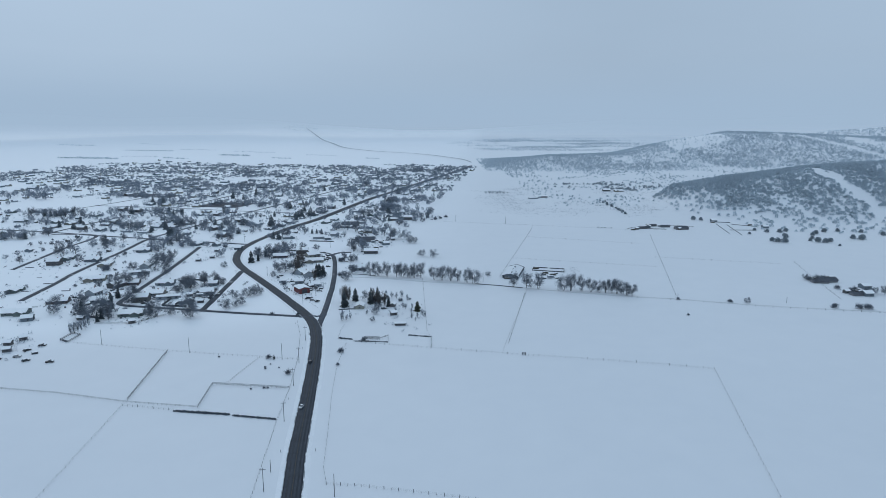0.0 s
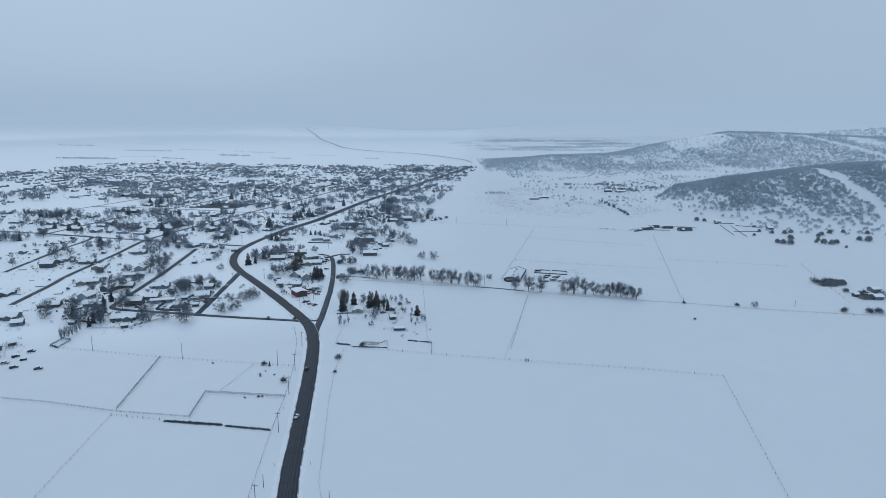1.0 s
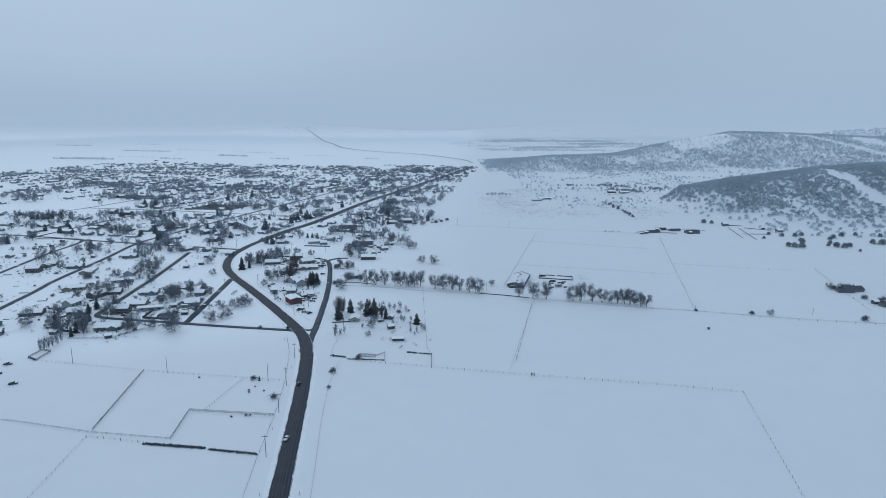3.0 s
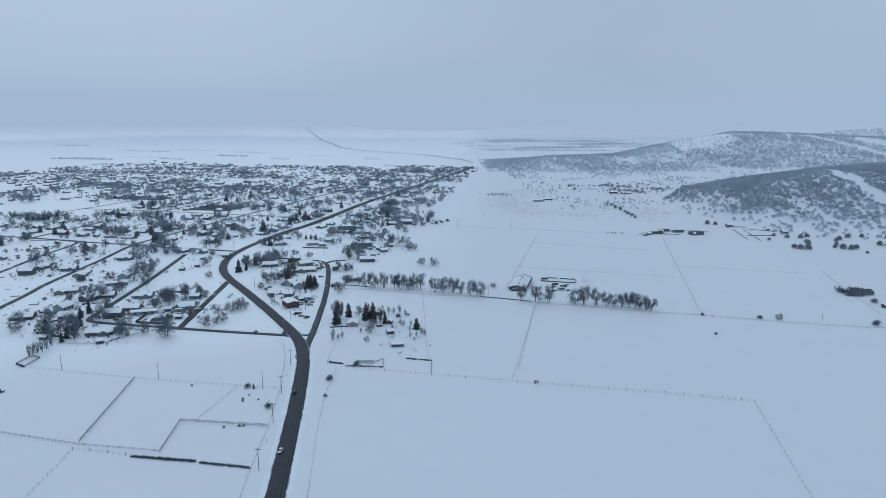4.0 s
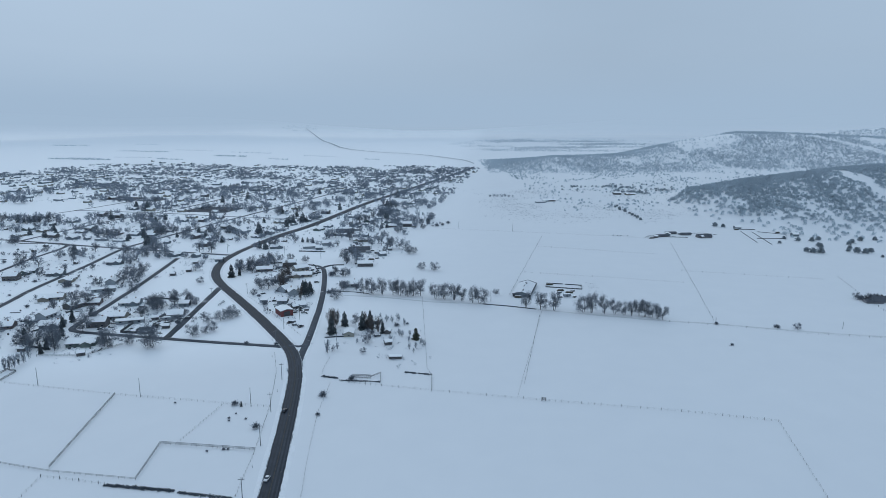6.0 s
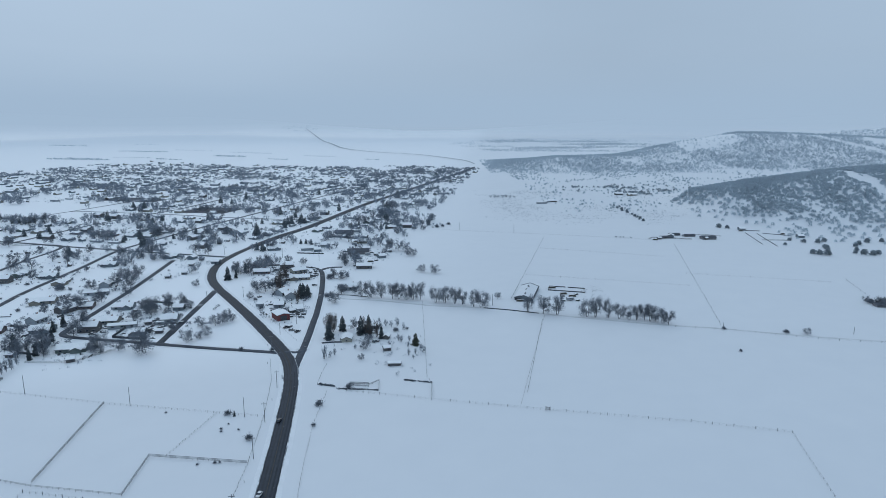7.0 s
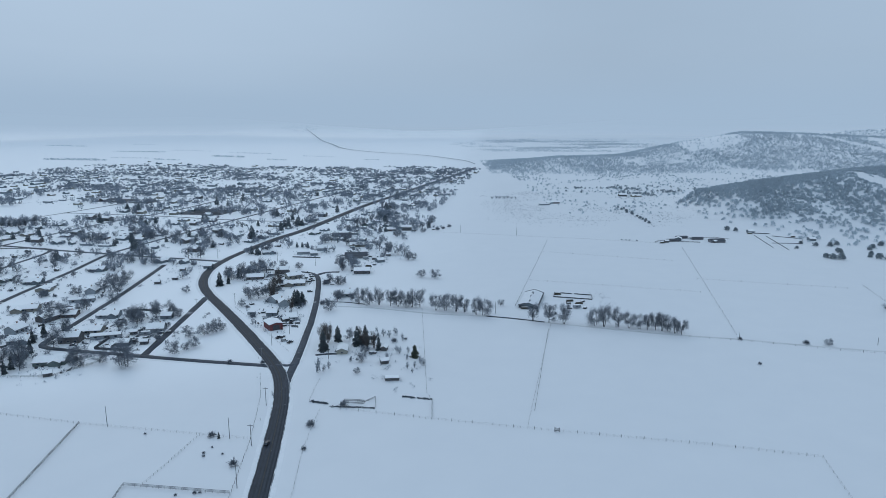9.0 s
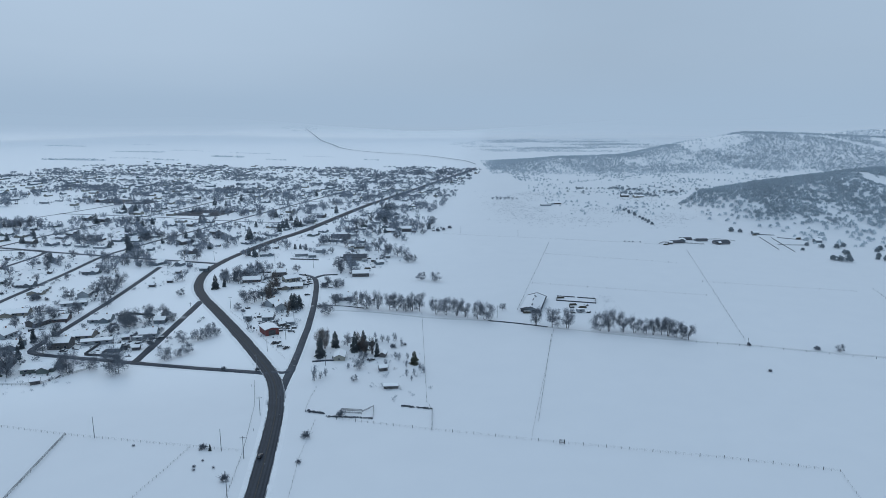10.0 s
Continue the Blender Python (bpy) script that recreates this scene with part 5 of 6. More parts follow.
def between_hills(x, y):
    return max(0.0, 0.2 + noise.noise((x * 0.014, y * 0.02, 12.0)) * 1.5) * max(0.0, 1 - ((x - 400) / 170) ** 2 - ((y - 1420) / 130) ** 2)


gathered("flat_junipers", jun, scatter(150, 240, 560, 1290, 1550, between_hills, 0.8, 1.5, 44), NEAR_JUNIPER, "junipers scattered on the flats between the hills", "bushes")
r9 = random.Random(9)
for i in range(16):
    t = i / 15
    spawn("juniper%d" % (i % 3), 292 - 3 * t + r9.gauss(0, 3), 1150 - 165 * t + r9.gauss(0, 5), r9.uniform(0, 360), r9.uniform(0.7, 1.3), "junipers along a wash")
for x, y, s in ((403, 745, 1.2), (410, 742, 1.4), (398, 750, 1.1), (450, 745, 1.3), (458, 741, 1.2), (466, 745, 1.1), (446, 752, 0.8), (455, 765, 0.9), (428, 775, 1.1), (431, 783, 0.9),
                (505, 765, 1.2), (513, 760, 1.3), (520, 768, 1.1), (540, 742, 1.2), (548, 750, 1.2), (470, 790, 0.9), (480, 800, 1.1), (372, 925, 1.2), (380, 918, 1.0), (425, 815, 1.0),
                (440, 812, 1.1), (452, 820, 1.0), (415, 828, 0.8), (500, 815, 1.1), (520, 820, 1.0), (395, 800, 0.7), (462, 720, 0.6), (560, 790, 1.1), (575, 800, 1.2), (545, 810, 1.0)):
    spawn("juniper%d" % r9.randrange(3), x, y, r9.uniform(0, 360), s * 1.5, "junipers at the foot of the hill")

# ---- sagebrush and far hedges on the valley floor
sage = [tri_arrays(clump_mesh(330 + i, 0.9, 1.8, SAGE, 22)) for i in range(4)]


def sage_bank(x, y):
    return max(0.0, 0.2 + 1.3 * noise.noise((x * 0.012, y * 0.012, 4.0)))


gathered("sagebrush", sage, scatter(2400, 60, 400, 950, 1420, sage_bank, 0.6, 1.8, 6), SAGE, "pale sagebrush poking through thin snow", "brush")


def weedy_lot(x, y):
    return 1.0 if x > 126 or y < 575 else 0.45


gathered("lot_weeds", sage, scatter(130, 114, 133, 556, 612, weedy_lot, 0.35, 0.9, 41), TWIG, "dry weeds standing in the snow of a fenced lot", "weeds")


def far_brush(x, y):
    edge = max(0.0, 1 - ((x - 600) / 600) ** 2 - ((y - 3300) / 560) ** 2)
    return max(0.0, 1.3 * noise.noise((x * 0.0018, y * 0.006, 8.0)) + 0.6 * noise.noise((x * 0.012, y * 0.012, 1.0)) + 0.1) * edge


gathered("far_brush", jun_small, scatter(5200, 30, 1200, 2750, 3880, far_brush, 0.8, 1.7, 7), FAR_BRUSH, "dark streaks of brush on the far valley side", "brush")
hedge_rng = random.Random(21)
hedge_spots = []
for (ax, ay), (bx, by), n, sc in (((-1420, 2362), (-1193, 2357), 46, 1.2), ((-1373, 2400), (-1250, 2395), 20, 1.0), ((-1373, 2768), (-1167, 2772), 40, 1.0), ((-898, 2591), (-771, 2560), 22, 1.3),
                                   ((-1813, 3040), (-1640, 3036), 30, 0.9), ((-1058, 2430), (-957, 2400), 18, 1.0), ((-661, 2475), (-579, 2440), 12, 1.0), ((-900, 2778), (-720, 2740), 22, 0.8),
                                   ((-1240, 2470), (-1080, 2465), 14, 0.8), ((-2300, 2900), (-2100, 2880), 12, 0.8), ((-1500, 3200), (-1380, 3190), 10, 0.8), ((-560, 2640), (-420, 2590), 14, 0.7),
                                   ((-300, 2480), (-240, 2460), 10, 0.8), ((-1180, 2880), (-1000, 2850), 16, 0.7)):
    for i in range(n * 7 // 2):
        t = hedge_rng.random()
        x, y = ax + (bx - ax) * t + hedge_rng.gauss(0, 3), ay + (by - ay) * t + hedge_rng.gauss(0, 6)
        hedge_spots.append((x, y, top(x, y) - 0.2, hedge_rng.uniform(0, 6), sc * hedge_rng.uniform(0.6, 1.3)))
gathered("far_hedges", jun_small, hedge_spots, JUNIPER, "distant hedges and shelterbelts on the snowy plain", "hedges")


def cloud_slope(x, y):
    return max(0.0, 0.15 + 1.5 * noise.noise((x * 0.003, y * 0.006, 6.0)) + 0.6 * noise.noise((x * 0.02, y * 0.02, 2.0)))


gathered("far_mountain_brush", jun_small, scatter(420, -3700, -1300, 4150, 4700, cloud_slope, 0.6, 1.2, 23), HAZE_JUNIPER, "faint scrub on mountains at the valley's end", "brush")


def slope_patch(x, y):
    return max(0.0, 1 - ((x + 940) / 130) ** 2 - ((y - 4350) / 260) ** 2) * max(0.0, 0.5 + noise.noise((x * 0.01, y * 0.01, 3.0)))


gathered("far_slope_brush", jun_small, scatter(420, -1150, -780, 4050, 4640, slope_patch, 0.6, 1.2, 17), HAZE_JUNIPER, "faint brush on the far valley side", "brush")

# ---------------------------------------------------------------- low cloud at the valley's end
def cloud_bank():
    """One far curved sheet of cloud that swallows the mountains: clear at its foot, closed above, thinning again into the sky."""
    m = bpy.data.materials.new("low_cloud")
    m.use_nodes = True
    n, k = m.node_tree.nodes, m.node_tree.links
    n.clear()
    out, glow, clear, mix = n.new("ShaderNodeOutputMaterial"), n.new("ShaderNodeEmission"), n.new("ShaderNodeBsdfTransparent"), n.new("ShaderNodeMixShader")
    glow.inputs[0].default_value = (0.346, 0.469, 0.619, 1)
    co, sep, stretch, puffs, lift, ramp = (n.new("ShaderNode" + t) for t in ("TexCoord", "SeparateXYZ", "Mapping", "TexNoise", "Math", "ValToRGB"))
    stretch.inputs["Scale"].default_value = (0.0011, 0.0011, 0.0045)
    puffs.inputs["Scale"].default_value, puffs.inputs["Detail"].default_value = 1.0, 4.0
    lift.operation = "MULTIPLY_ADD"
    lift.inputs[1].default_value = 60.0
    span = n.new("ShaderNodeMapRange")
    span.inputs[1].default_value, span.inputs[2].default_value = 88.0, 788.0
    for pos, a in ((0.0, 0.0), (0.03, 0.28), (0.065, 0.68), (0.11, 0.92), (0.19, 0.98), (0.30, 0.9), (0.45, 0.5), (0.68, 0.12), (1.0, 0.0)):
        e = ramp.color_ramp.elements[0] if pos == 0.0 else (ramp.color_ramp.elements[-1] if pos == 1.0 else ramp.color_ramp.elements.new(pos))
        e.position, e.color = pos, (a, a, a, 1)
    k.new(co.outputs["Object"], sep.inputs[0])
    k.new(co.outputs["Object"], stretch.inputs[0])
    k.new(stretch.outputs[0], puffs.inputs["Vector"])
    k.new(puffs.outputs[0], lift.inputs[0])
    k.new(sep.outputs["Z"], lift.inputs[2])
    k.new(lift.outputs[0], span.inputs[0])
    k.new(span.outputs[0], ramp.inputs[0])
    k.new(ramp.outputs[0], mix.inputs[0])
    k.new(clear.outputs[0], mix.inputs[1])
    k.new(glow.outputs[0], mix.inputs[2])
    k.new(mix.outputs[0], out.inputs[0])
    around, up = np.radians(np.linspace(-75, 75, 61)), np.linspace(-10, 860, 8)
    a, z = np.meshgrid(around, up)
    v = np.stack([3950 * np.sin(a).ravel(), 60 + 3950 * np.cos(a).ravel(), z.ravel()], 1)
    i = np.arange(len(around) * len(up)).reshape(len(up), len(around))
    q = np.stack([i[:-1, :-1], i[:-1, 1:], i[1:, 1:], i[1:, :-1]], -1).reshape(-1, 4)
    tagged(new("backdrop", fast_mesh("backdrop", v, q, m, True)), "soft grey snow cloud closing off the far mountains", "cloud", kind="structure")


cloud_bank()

# ---------------------------------------------------------------- fences
bm = box(bmesh.new(), -0.05, -0.05, -0.3, 0.05, 0.05, 1.05)
POST = bpy.data.meshes.new("post")
bm.to_mesh(POST), bm.free()
POST.materials.append(POST_WOOD)
DARK_POST = POST.copy()
DARK_POST.materials[0] = DARKWOOD
bm = box(bmesh.new(), -0.10, -0.10, -0.3, 0.10, 0.10, 1.45)
BIG_POST = bpy.data.meshes.new("post")
bm.to_mesh(BIG_POST), bm.free()
BIG_POST.materials.append(WOOD)


def fence(pts, gap, label, rails=0, big_every=0, wires=3, seed=0, mat=WOOD, deep=0.11):
    r = random.Random(seed)
    ob = empty("fence", Matrix.Translation((*pts[0], 0)))
    x0, y0 = pts[0]
    strands = {}
    n = 0
    for (ax, ay), (bx, by) in zip(pts, pts[1:]):
        d = math.hypot(bx - ax, by - ay)
        k = max(1, round(d / gap))
        turn = math.degrees(math.atan2(by - ay, bx - ax))
        for i in range(k + (1 if (bx, by) == tuple(pts[-1]) else 0)):
            x, y = ax + (bx - ax) * i / k, ay + (by - ay) * i / k
            big = big_every and n % big_every == 0
            piece("post", DARK_POST if mat is DARKWOOD else BIG_POST if big else POST, ob, pose(x - x0 + r.uniform(-0.1, 0.1), y - y0 + r.uniform(-0.1, 0.1), top(x, y), r.uniform(-4, 4), r.uniform(-4, 4), turn))
            n += 1
        za, zb = top(ax, ay), top(bx, by)
        for j in range(rails):
            z = 0.45 + 0.42 * j
            bm = box(bmesh.new(), 0, -0.03, z, d, 0.03, z + deep, pose(ax - x0, ay - y0, za, 0, 0, turn))
            part("rail", bm, mat, ob)
        for j in range(0 if rails else wires):
            z = 0.4 + 0.35 * j
            v, f = strands.setdefault(j, ([], []))
            tube(v, f, (ax - x0, ay - y0, za + z), (bx - x0, by - y0, zb + z), 0.012, 0.012, 3)
    for v, f in strands.values():
        piece("wire", mesh_from("wire", v, f, WIRE), ob, Matrix())
    return tagged(ob, label, "fence", "field fences")


WIREF, RAILF = "weathered wooden post and wire fence across snow", "grey wooden rail fence between snowy paddocks"
fence([(-52, 391.5), (-6.8, 381), (50, 369), (119, 355.7), (158, 346)], 3.2, WIREF, big_every=3, seed=1)
fence([(158, 346), (129, 218), (112, 140)], 4.0, WIREF, seed=2)
fence([(-62, 390), (-61.8, 353), (-57.8, 311), (-53, 273), (-49, 239), (-45.6, 227)], 4.0, WIREF, seed=3)
fence([(-45.6, 227), (-31.5, 225.4), (3.8, 218.4), (40, 210)], 3.0, WIREF, big_every=2, seed=4)
fence([(73.8, 527), (38.2, 376)], 4.5, WIREF, seed=5)
fence([(69.5, 512), (43.2, 390)], 3.0, WIREF, big_every=4, seed=6)
fence([(-17.6, 561), (-13, 471), (-10, 411), (-7.2, 401), (-6.8, 381)], 4.5, WIREF, big_every=4, seed=7)
fence([(-171.5, 376), (-162, 304.5)], 2.4, "dark timber rail fence between snowy paddocks", rails=3, seed=8, mat=DARKWOOD, deep=0.15)
fence([(-260, 323), (-203, 313), (-161, 302), (-122.5, 296)], 2.4, RAILF, rails=2, seed=9, mat=POST_WOOD)
fence([(-122.5, 296), (-125.3, 324.6), (-82, 319)], 2.4, RAILF, rails=3, seed=10, deep=0.16)
fence([(-161.4, 298), (-154, 219), (-148, 150)], 3.5, WIREF, seed=11)
fence([(-239, 391), (-171.5, 376), (-125.6, 368), (-87, 361.5)], 3.2, WIREF, seed=12)
fence([(-104, 436), (-95, 405), (-87, 361.5), (-81.7, 318), (-79.2, 282), (-72.7, 218)], 2.8, WIREF, seed=13, mat=DARKWOOD)
fence([(-118, 325), (-111, 365)], 2.4, WIREF, seed=14)
fence([(-2, 905), (169, 859), (254, 831)], 9.0, WIREF, seed=15)
fence([(108, 780), (232, 734)], 8.0, WIREF, big_every=2, seed=16)
fence([(54, 572), (122, 845)], 6.0, WIREF, big_every=2, seed=17)
fence([(76, 652), (212, 611.5)], 8.0, WIREF, big_every=2, seed=18)
fence([(267, 800), (193, 503)], 6.0, WIREF, big_every=2, seed=19)
fence([(227, 657), (342, 624)], 9.0, WIREF, big_every=2, seed=20)
fence([(160, 499), (191, 492), (250, 472), (335, 455), (420, 438)], 6.0, WIREF, big_every=2, seed=21)
fence([(-160, 566), (-130, 523), (-108, 489), (-96, 470)], 5.0, WIREF, seed=22)
fence([(-247, 431), (-228, 431), (-218, 433), (-205, 452)], 2.4, RAILF, rails=3, seed=23)
fence([(-208, 474), (-209, 500), (-197, 502)], 2.4, RAILF, rails=3, seed=24)
fence([(-196, 476), (-197, 500)], 2.4, RAILF, rails=3, seed=25)
fence([(361, 632), (343, 571), (323, 494)], 5.0, WIREF, big_every=2, seed=26)
fence([(-250.5, 396), (-243, 392), (-243, 406.5), (-250, 409), (-250.5, 396)], 2.2, "dark timber pen half buried in snow", rails=3, seed=40, mat=DARKWOOD, deep=0.2)
# corral beside the riding barn
fence([(248, 836), (256, 846), (280, 840), (300, 834)], 3.0, "dark timber rail fence between snowy paddocks", rails=3, seed=32, mat=DARKWOOD, deep=0.2)
fence([(286, 862), (330, 868), (345, 856)], 3.0, "dark timber rail fence between snowy paddocks", rails=2, seed=33, mat=DARKWOOD, deep=0.2)
# paddock below the cream house
DARKRAIL = "dark timber paddock rails half drifted with snow"
fence([(-41, 399), (-36, 405), (-35, 393)], 2.4, DARKRAIL, rails=2, seed=36, mat=DARKWOOD, deep=0.16)


def board_fence(a, b, tall, label):
    """A close-boarded fence: one part a board, and a cap rail."""
    d = math.hypot(b[0] - a[0], b[1] - a[1])
    ob = empty("board_fence", Matrix.Translation((*a, 0)) @ Matrix.Rotation(math.atan2(b[1] - a[1], b[0] - a[0]), 4, "Z"))
    n = max(2, round(d / 1.2))
    bm = box(bmesh.new(), -0.58, -0.03, -0.2, 0.58, 0.03, tall)
    me = bpy.data.meshes.new("panel")
    bm.to_mesh(me), bm.free()
    me.materials.append(DARKWOOD)
    for i in range(n):
        piece("panel", me, ob, pose((i + 0.5) * d / n, 0, random.Random(i).uniform(-0.06, 0.06)))
    part("rail", box(bmesh.new(), 0, 0.035, tall * 0.75, d, 0.09, tall * 0.75 + 0.1), DARKWOOD, ob)
    tagged(ob, label, "fence", "board fences")


BOARDF = "dark close-boarded garden fence standing in snow"
for a, b, tall in (((-218.5, 475.5), (-219.5, 510), 1.7), ((-218.5, 475.5), (-198, 472.5), 1.6), ((-209, 478), (-207, 497), 1.6), ((-150, 650), (-118, 645), 1.5), 
                   
                   ((90.5, 610), (104, 606.6), 0.8), ((106, 606), (119.5, 602), 0.8), ((119.5, 602), (117, 589), 0.8), ((117, 589), (87.5, 597), 0.9), ((87.5, 597), (90.5, 610), 0.8),
                   ((388, 884), (371, 804), 0.7), ((400, 878), (382, 792), 0.7), ((395, 900), (413, 896), 0.9), ((408, 880), (434, 860), 0.7), ((384, 832), (418, 830), 0.7), ((434, 859), (420, 832), 0.6),
                   ((-262, 447), (-250, 444), 1.4), ((-175, 690), (-150, 694), 1.4), ((-110, 760), (-70, 752), 1.3), ((-160, 752), (-130, 748), 1.2), ((-232, 560), (-212, 556), 1.4)):
    board_fence(a, b, tall, BOARDF)

# the heavy braced gate posts in the long fence
ob = empty("fence_brace", Matrix.Translation((50.4, 368.9, 0)) @ Matrix.Rotation(radians(-12), 4, "Z"))
for dx in (-1.0, 1.0):
    part("post", box(bmesh.new(), dx - 0.16, -0.16, -0.3, dx + 0.16, 0.16, 2.0), DARKWOOD, ob)
for z in (0.5, 1.1, 1.6):
    part("rail", box(bmesh.new(), -1.1, -0.06, z, 1.1, 0.06, z + 0.2), DARKWOOD, ob)
tagged(ob, "heavy dark braced timber posts in the field fence", "fence")


# ---- hedge and brush lines
def hedgerow(a, b, n, tall, label, seed):
    r = random.Random(seed)
    base = [tri_arrays(shrub_mesh(400 + i + seed, tall, tall * 1.5, TWIG, 60)) for i in range(3)]
    spots = []
    for i in range(n):
        t = (i + r.uniform(-0.4, 0.4)) / n
        spots.append((a[0] + (b[0] - a[0]) * t + r.gauss(0, 0.4), a[1] + (b[1] - a[1]) * t + r.gauss(0, 0.4), 0, r.uniform(0, 6), r.uniform(0.6, 1.15)))
    ob = gathered("hedgerow", base, spots, TWIG, label, "hedge")
    ob["kind"] = "stuff"


for a, b, n, tall, seed in (((-68.5, 400.5), (-59, 397.5), 70, 0.8, 5), ((-57, 394.5), (-43, 393.6), 90, 0.65, 6), ((-43, 393.6), (-35, 392.6), 50, 0.55, 7),
                            ((-22.5, 406.2), (-16, 404.6), 46, 0.75, 8), ((-14.5, 404.4), (-7.5, 402.8), 44, 0.7, 9)):
    hedgerow(a, b, n, tall, "broken line of old timber and brush drifted with snow", seed)
fence([(-51.5, 400.6), (-46, 400.2), (-41, 399.4)], 1.2, DARKRAIL, rails=3, seed=50, mat=DARKWOOD, deep=0.2)
fence([(-50.5, 398.2), (-44, 397.4), (-41, 397)], 1.6, DARKRAIL, rails=2, seed=51, mat=DARKWOOD, deep=0.16)
fence([(-7.2, 403), (-6.8, 383)], 2.4, DARKRAIL, rails=2, seed=52, mat=DARKWOOD, deep=0.12)
fence([(-69, 401), (-69.5, 415), (-69, 428)], 4.0, WIREF, seed=53)
fence([(-161.4, 298), (-150, 296), (-133, 292.6)], 3.0, WIREF, big_every=3, seed=54)
hedgerow((-132.5, 292), (-104, 288), 300, 0.8, "low dark hedge along a snowy field edge", 1)
hedgerow((-102, 287), (-80, 283), 190, 0.7, "low broken hedge along a snowy field edge", 2)
hedgerow((-250.5, 397), (-243.5, 392.5), 22, 0.8, "dark brush pile line at the field corner", 3)
hedgerow((-103, 447), (-178, 460), 44, 0.7, "dry roadside brush along the lane", 4)

# ---------------------------------------------------------------- utility poles
def pole_mesh_set():
    v, f = [], []
    tube(v, f, (0, 0, -0.5), (0, 0, 10.2), 0.17, 0.11, 8)
    shaft = mesh_from("shaft", v, f, WOOD)
    bm = box(bmesh.new(), -1.2, -0.07, 9.3, 1.2, 0.07, 9.47)
    arm = bpy.data.meshes.new("crossarm")
    bm.to_mesh(arm), bm.free()
    arm.materials.append(WOOD)
    v, f = [], []
    tube(v, f, (0, 0, 0), (0, 0, 0.22), 0.06, 0.04, 6)
    return shaft, arm, mesh_from("insulator", v, f, INSULATOR)


SHAFT, ARM, INS = pole_mesh_set()


def pole(x, y, turn, arm=True, tall=1.0):
    ob = empty("utility_pole", Matrix.Translation((x, y, top(x, y))) @ Matrix.Rotation(radians(turn), 4, "Z"))
    piece("shaft", SHAFT, ob, Matrix.Diagonal((1, 1, tall, 1)))
    if arm:
        piece("crossarm", ARM, ob, Matrix.Translation((0, 0, 9.4 * (tall - 1))))
        for dx in (-1.1, -0.4, 0.4, 1.1):
            piece("insulator", INS, ob, Matrix.Translation((dx, 0, 9.47 + 9.4 * (tall - 1))))
    tagged(ob, "weathered wooden utility pole with crossarm in snow" if arm else "plain weathered wooden utility pole in snow", "utility pole", "utility poles")


for x, y, a, arm, tall in ((-69, 222, 5, 1, 1), (-75.5, 281, 5, 1, 1), (-80.7, 323, 5, 1, 1), (-85, 356, 5, 1, 1), (-89.6, 396, 10, 1, 0.95), (-108, 454, 30, 1, 0.9),
                           (-70, 236, 0, 0, 0.55), (-96.5, 362, 0, 0, 1), (-157, 373.5, 0, 0, 1), (-219, 388, 0, 0, 1), (-41, 218.5, 0, 0, 0.95), (-61, 170, 0, 1, 1),
                           (-104, 505, 0, 0, 0.9), (-110, 483, 0, 0, 0.8), (-108, 545, 0, 0, 0.9), (-70, 460, 0, 0, 0.6), (-128, 712, 0, 1, 1), (-100, 780, 0, 1, 0.9), (37, 552, 0, 0, 0.9),
                           (192, 497, 0, 0, 0.4), (273.6, 483.8, 0, 0, 0.5), (-163, 575, 0, 1, 0.9), (-187, 560, 0, 1, 0.9), (-236, 745, 0, 1, 1), (-170, 730, 0, 0, 1), (20, 905, 0, 0, 1), (90, 885, 0, 0, 1)):
    pole(x, y, a, bool(arm), tall)


# ---------------------------------------------------------------- vehicles
def vehicle_template(key, name, paint, label, pickup=False, snowy=False):
    ob = empty(name)
    bm = bmesh.new()
    prism(bm, [(-2.25, 0.35), (2.25, 0.35), (2.3, 0.75), (2.15, 0.95), (0.95, 1.02), (-2.1, 1.0), (-2.3, 0.8)], -0.9, 0.9)
    bmesh.ops.bevel(bm, geom=bm.edges[:], offset=0.06, segments=1, affect="EDGES")
    part("body", bm, CARS[paint], ob)
    bm = bmesh.new()
    if pickup:
        prism(bm, [(-0.55, 1.0), (1.0, 1.0), (0.45, 1.62), (-0.4, 1.66)], -0.78, 0.78)
    else:
        prism(bm, [(-2.0, 0.99), (1.0, 1.0), (0.3, 1.48), (-1.5, 1.5)], -0.78, 0.78)
    part("cabin", bm, GLASS, ob, "dark glazed cabin")
    bm = bmesh.new()
    x0, x1, z = (-0.4, 0.42, 1.66) if pickup else (-1.45, 0.28, 1.5)
    box(bm, x0, -0.75, z - 0.02, x1, 0.75, z + (0.14 if snowy else 0.03))
    part("roof", bm, ROOF_SNOW if snowy else CARS[paint], ob, "snow-covered roof" if snowy else "")
    if snowy:
        part("hood_snow", box(bmesh.new(), 1.0, -0.8, 1.0, 2.1, 0.8, 1.1), ROOF_SNOW, ob, "snow on the bonnet")
    v, f = [], []
    tube(v, f, (0, -0.11, 0), (0, 0.11, 0), 0.34, 0.34, 12)
    tyre = mesh_from("wheel", v, f, RUBBER)
    for x in (-1.4, 1.4):
        for y in (-0.82, 0.82):
            piece("wheel", tyre, ob, Matrix.Translation((x, y, 0.34)))
    for y in (-0.6, 0.6):
        part("headlight", box(bmesh.new(), 2.22, y - 0.17, 0.68, 2.31, y + 0.17, 0.82), INSULATOR, ob)
    tagged(ob, label, "car")
    TEMPLATES[key] = [ob, False]


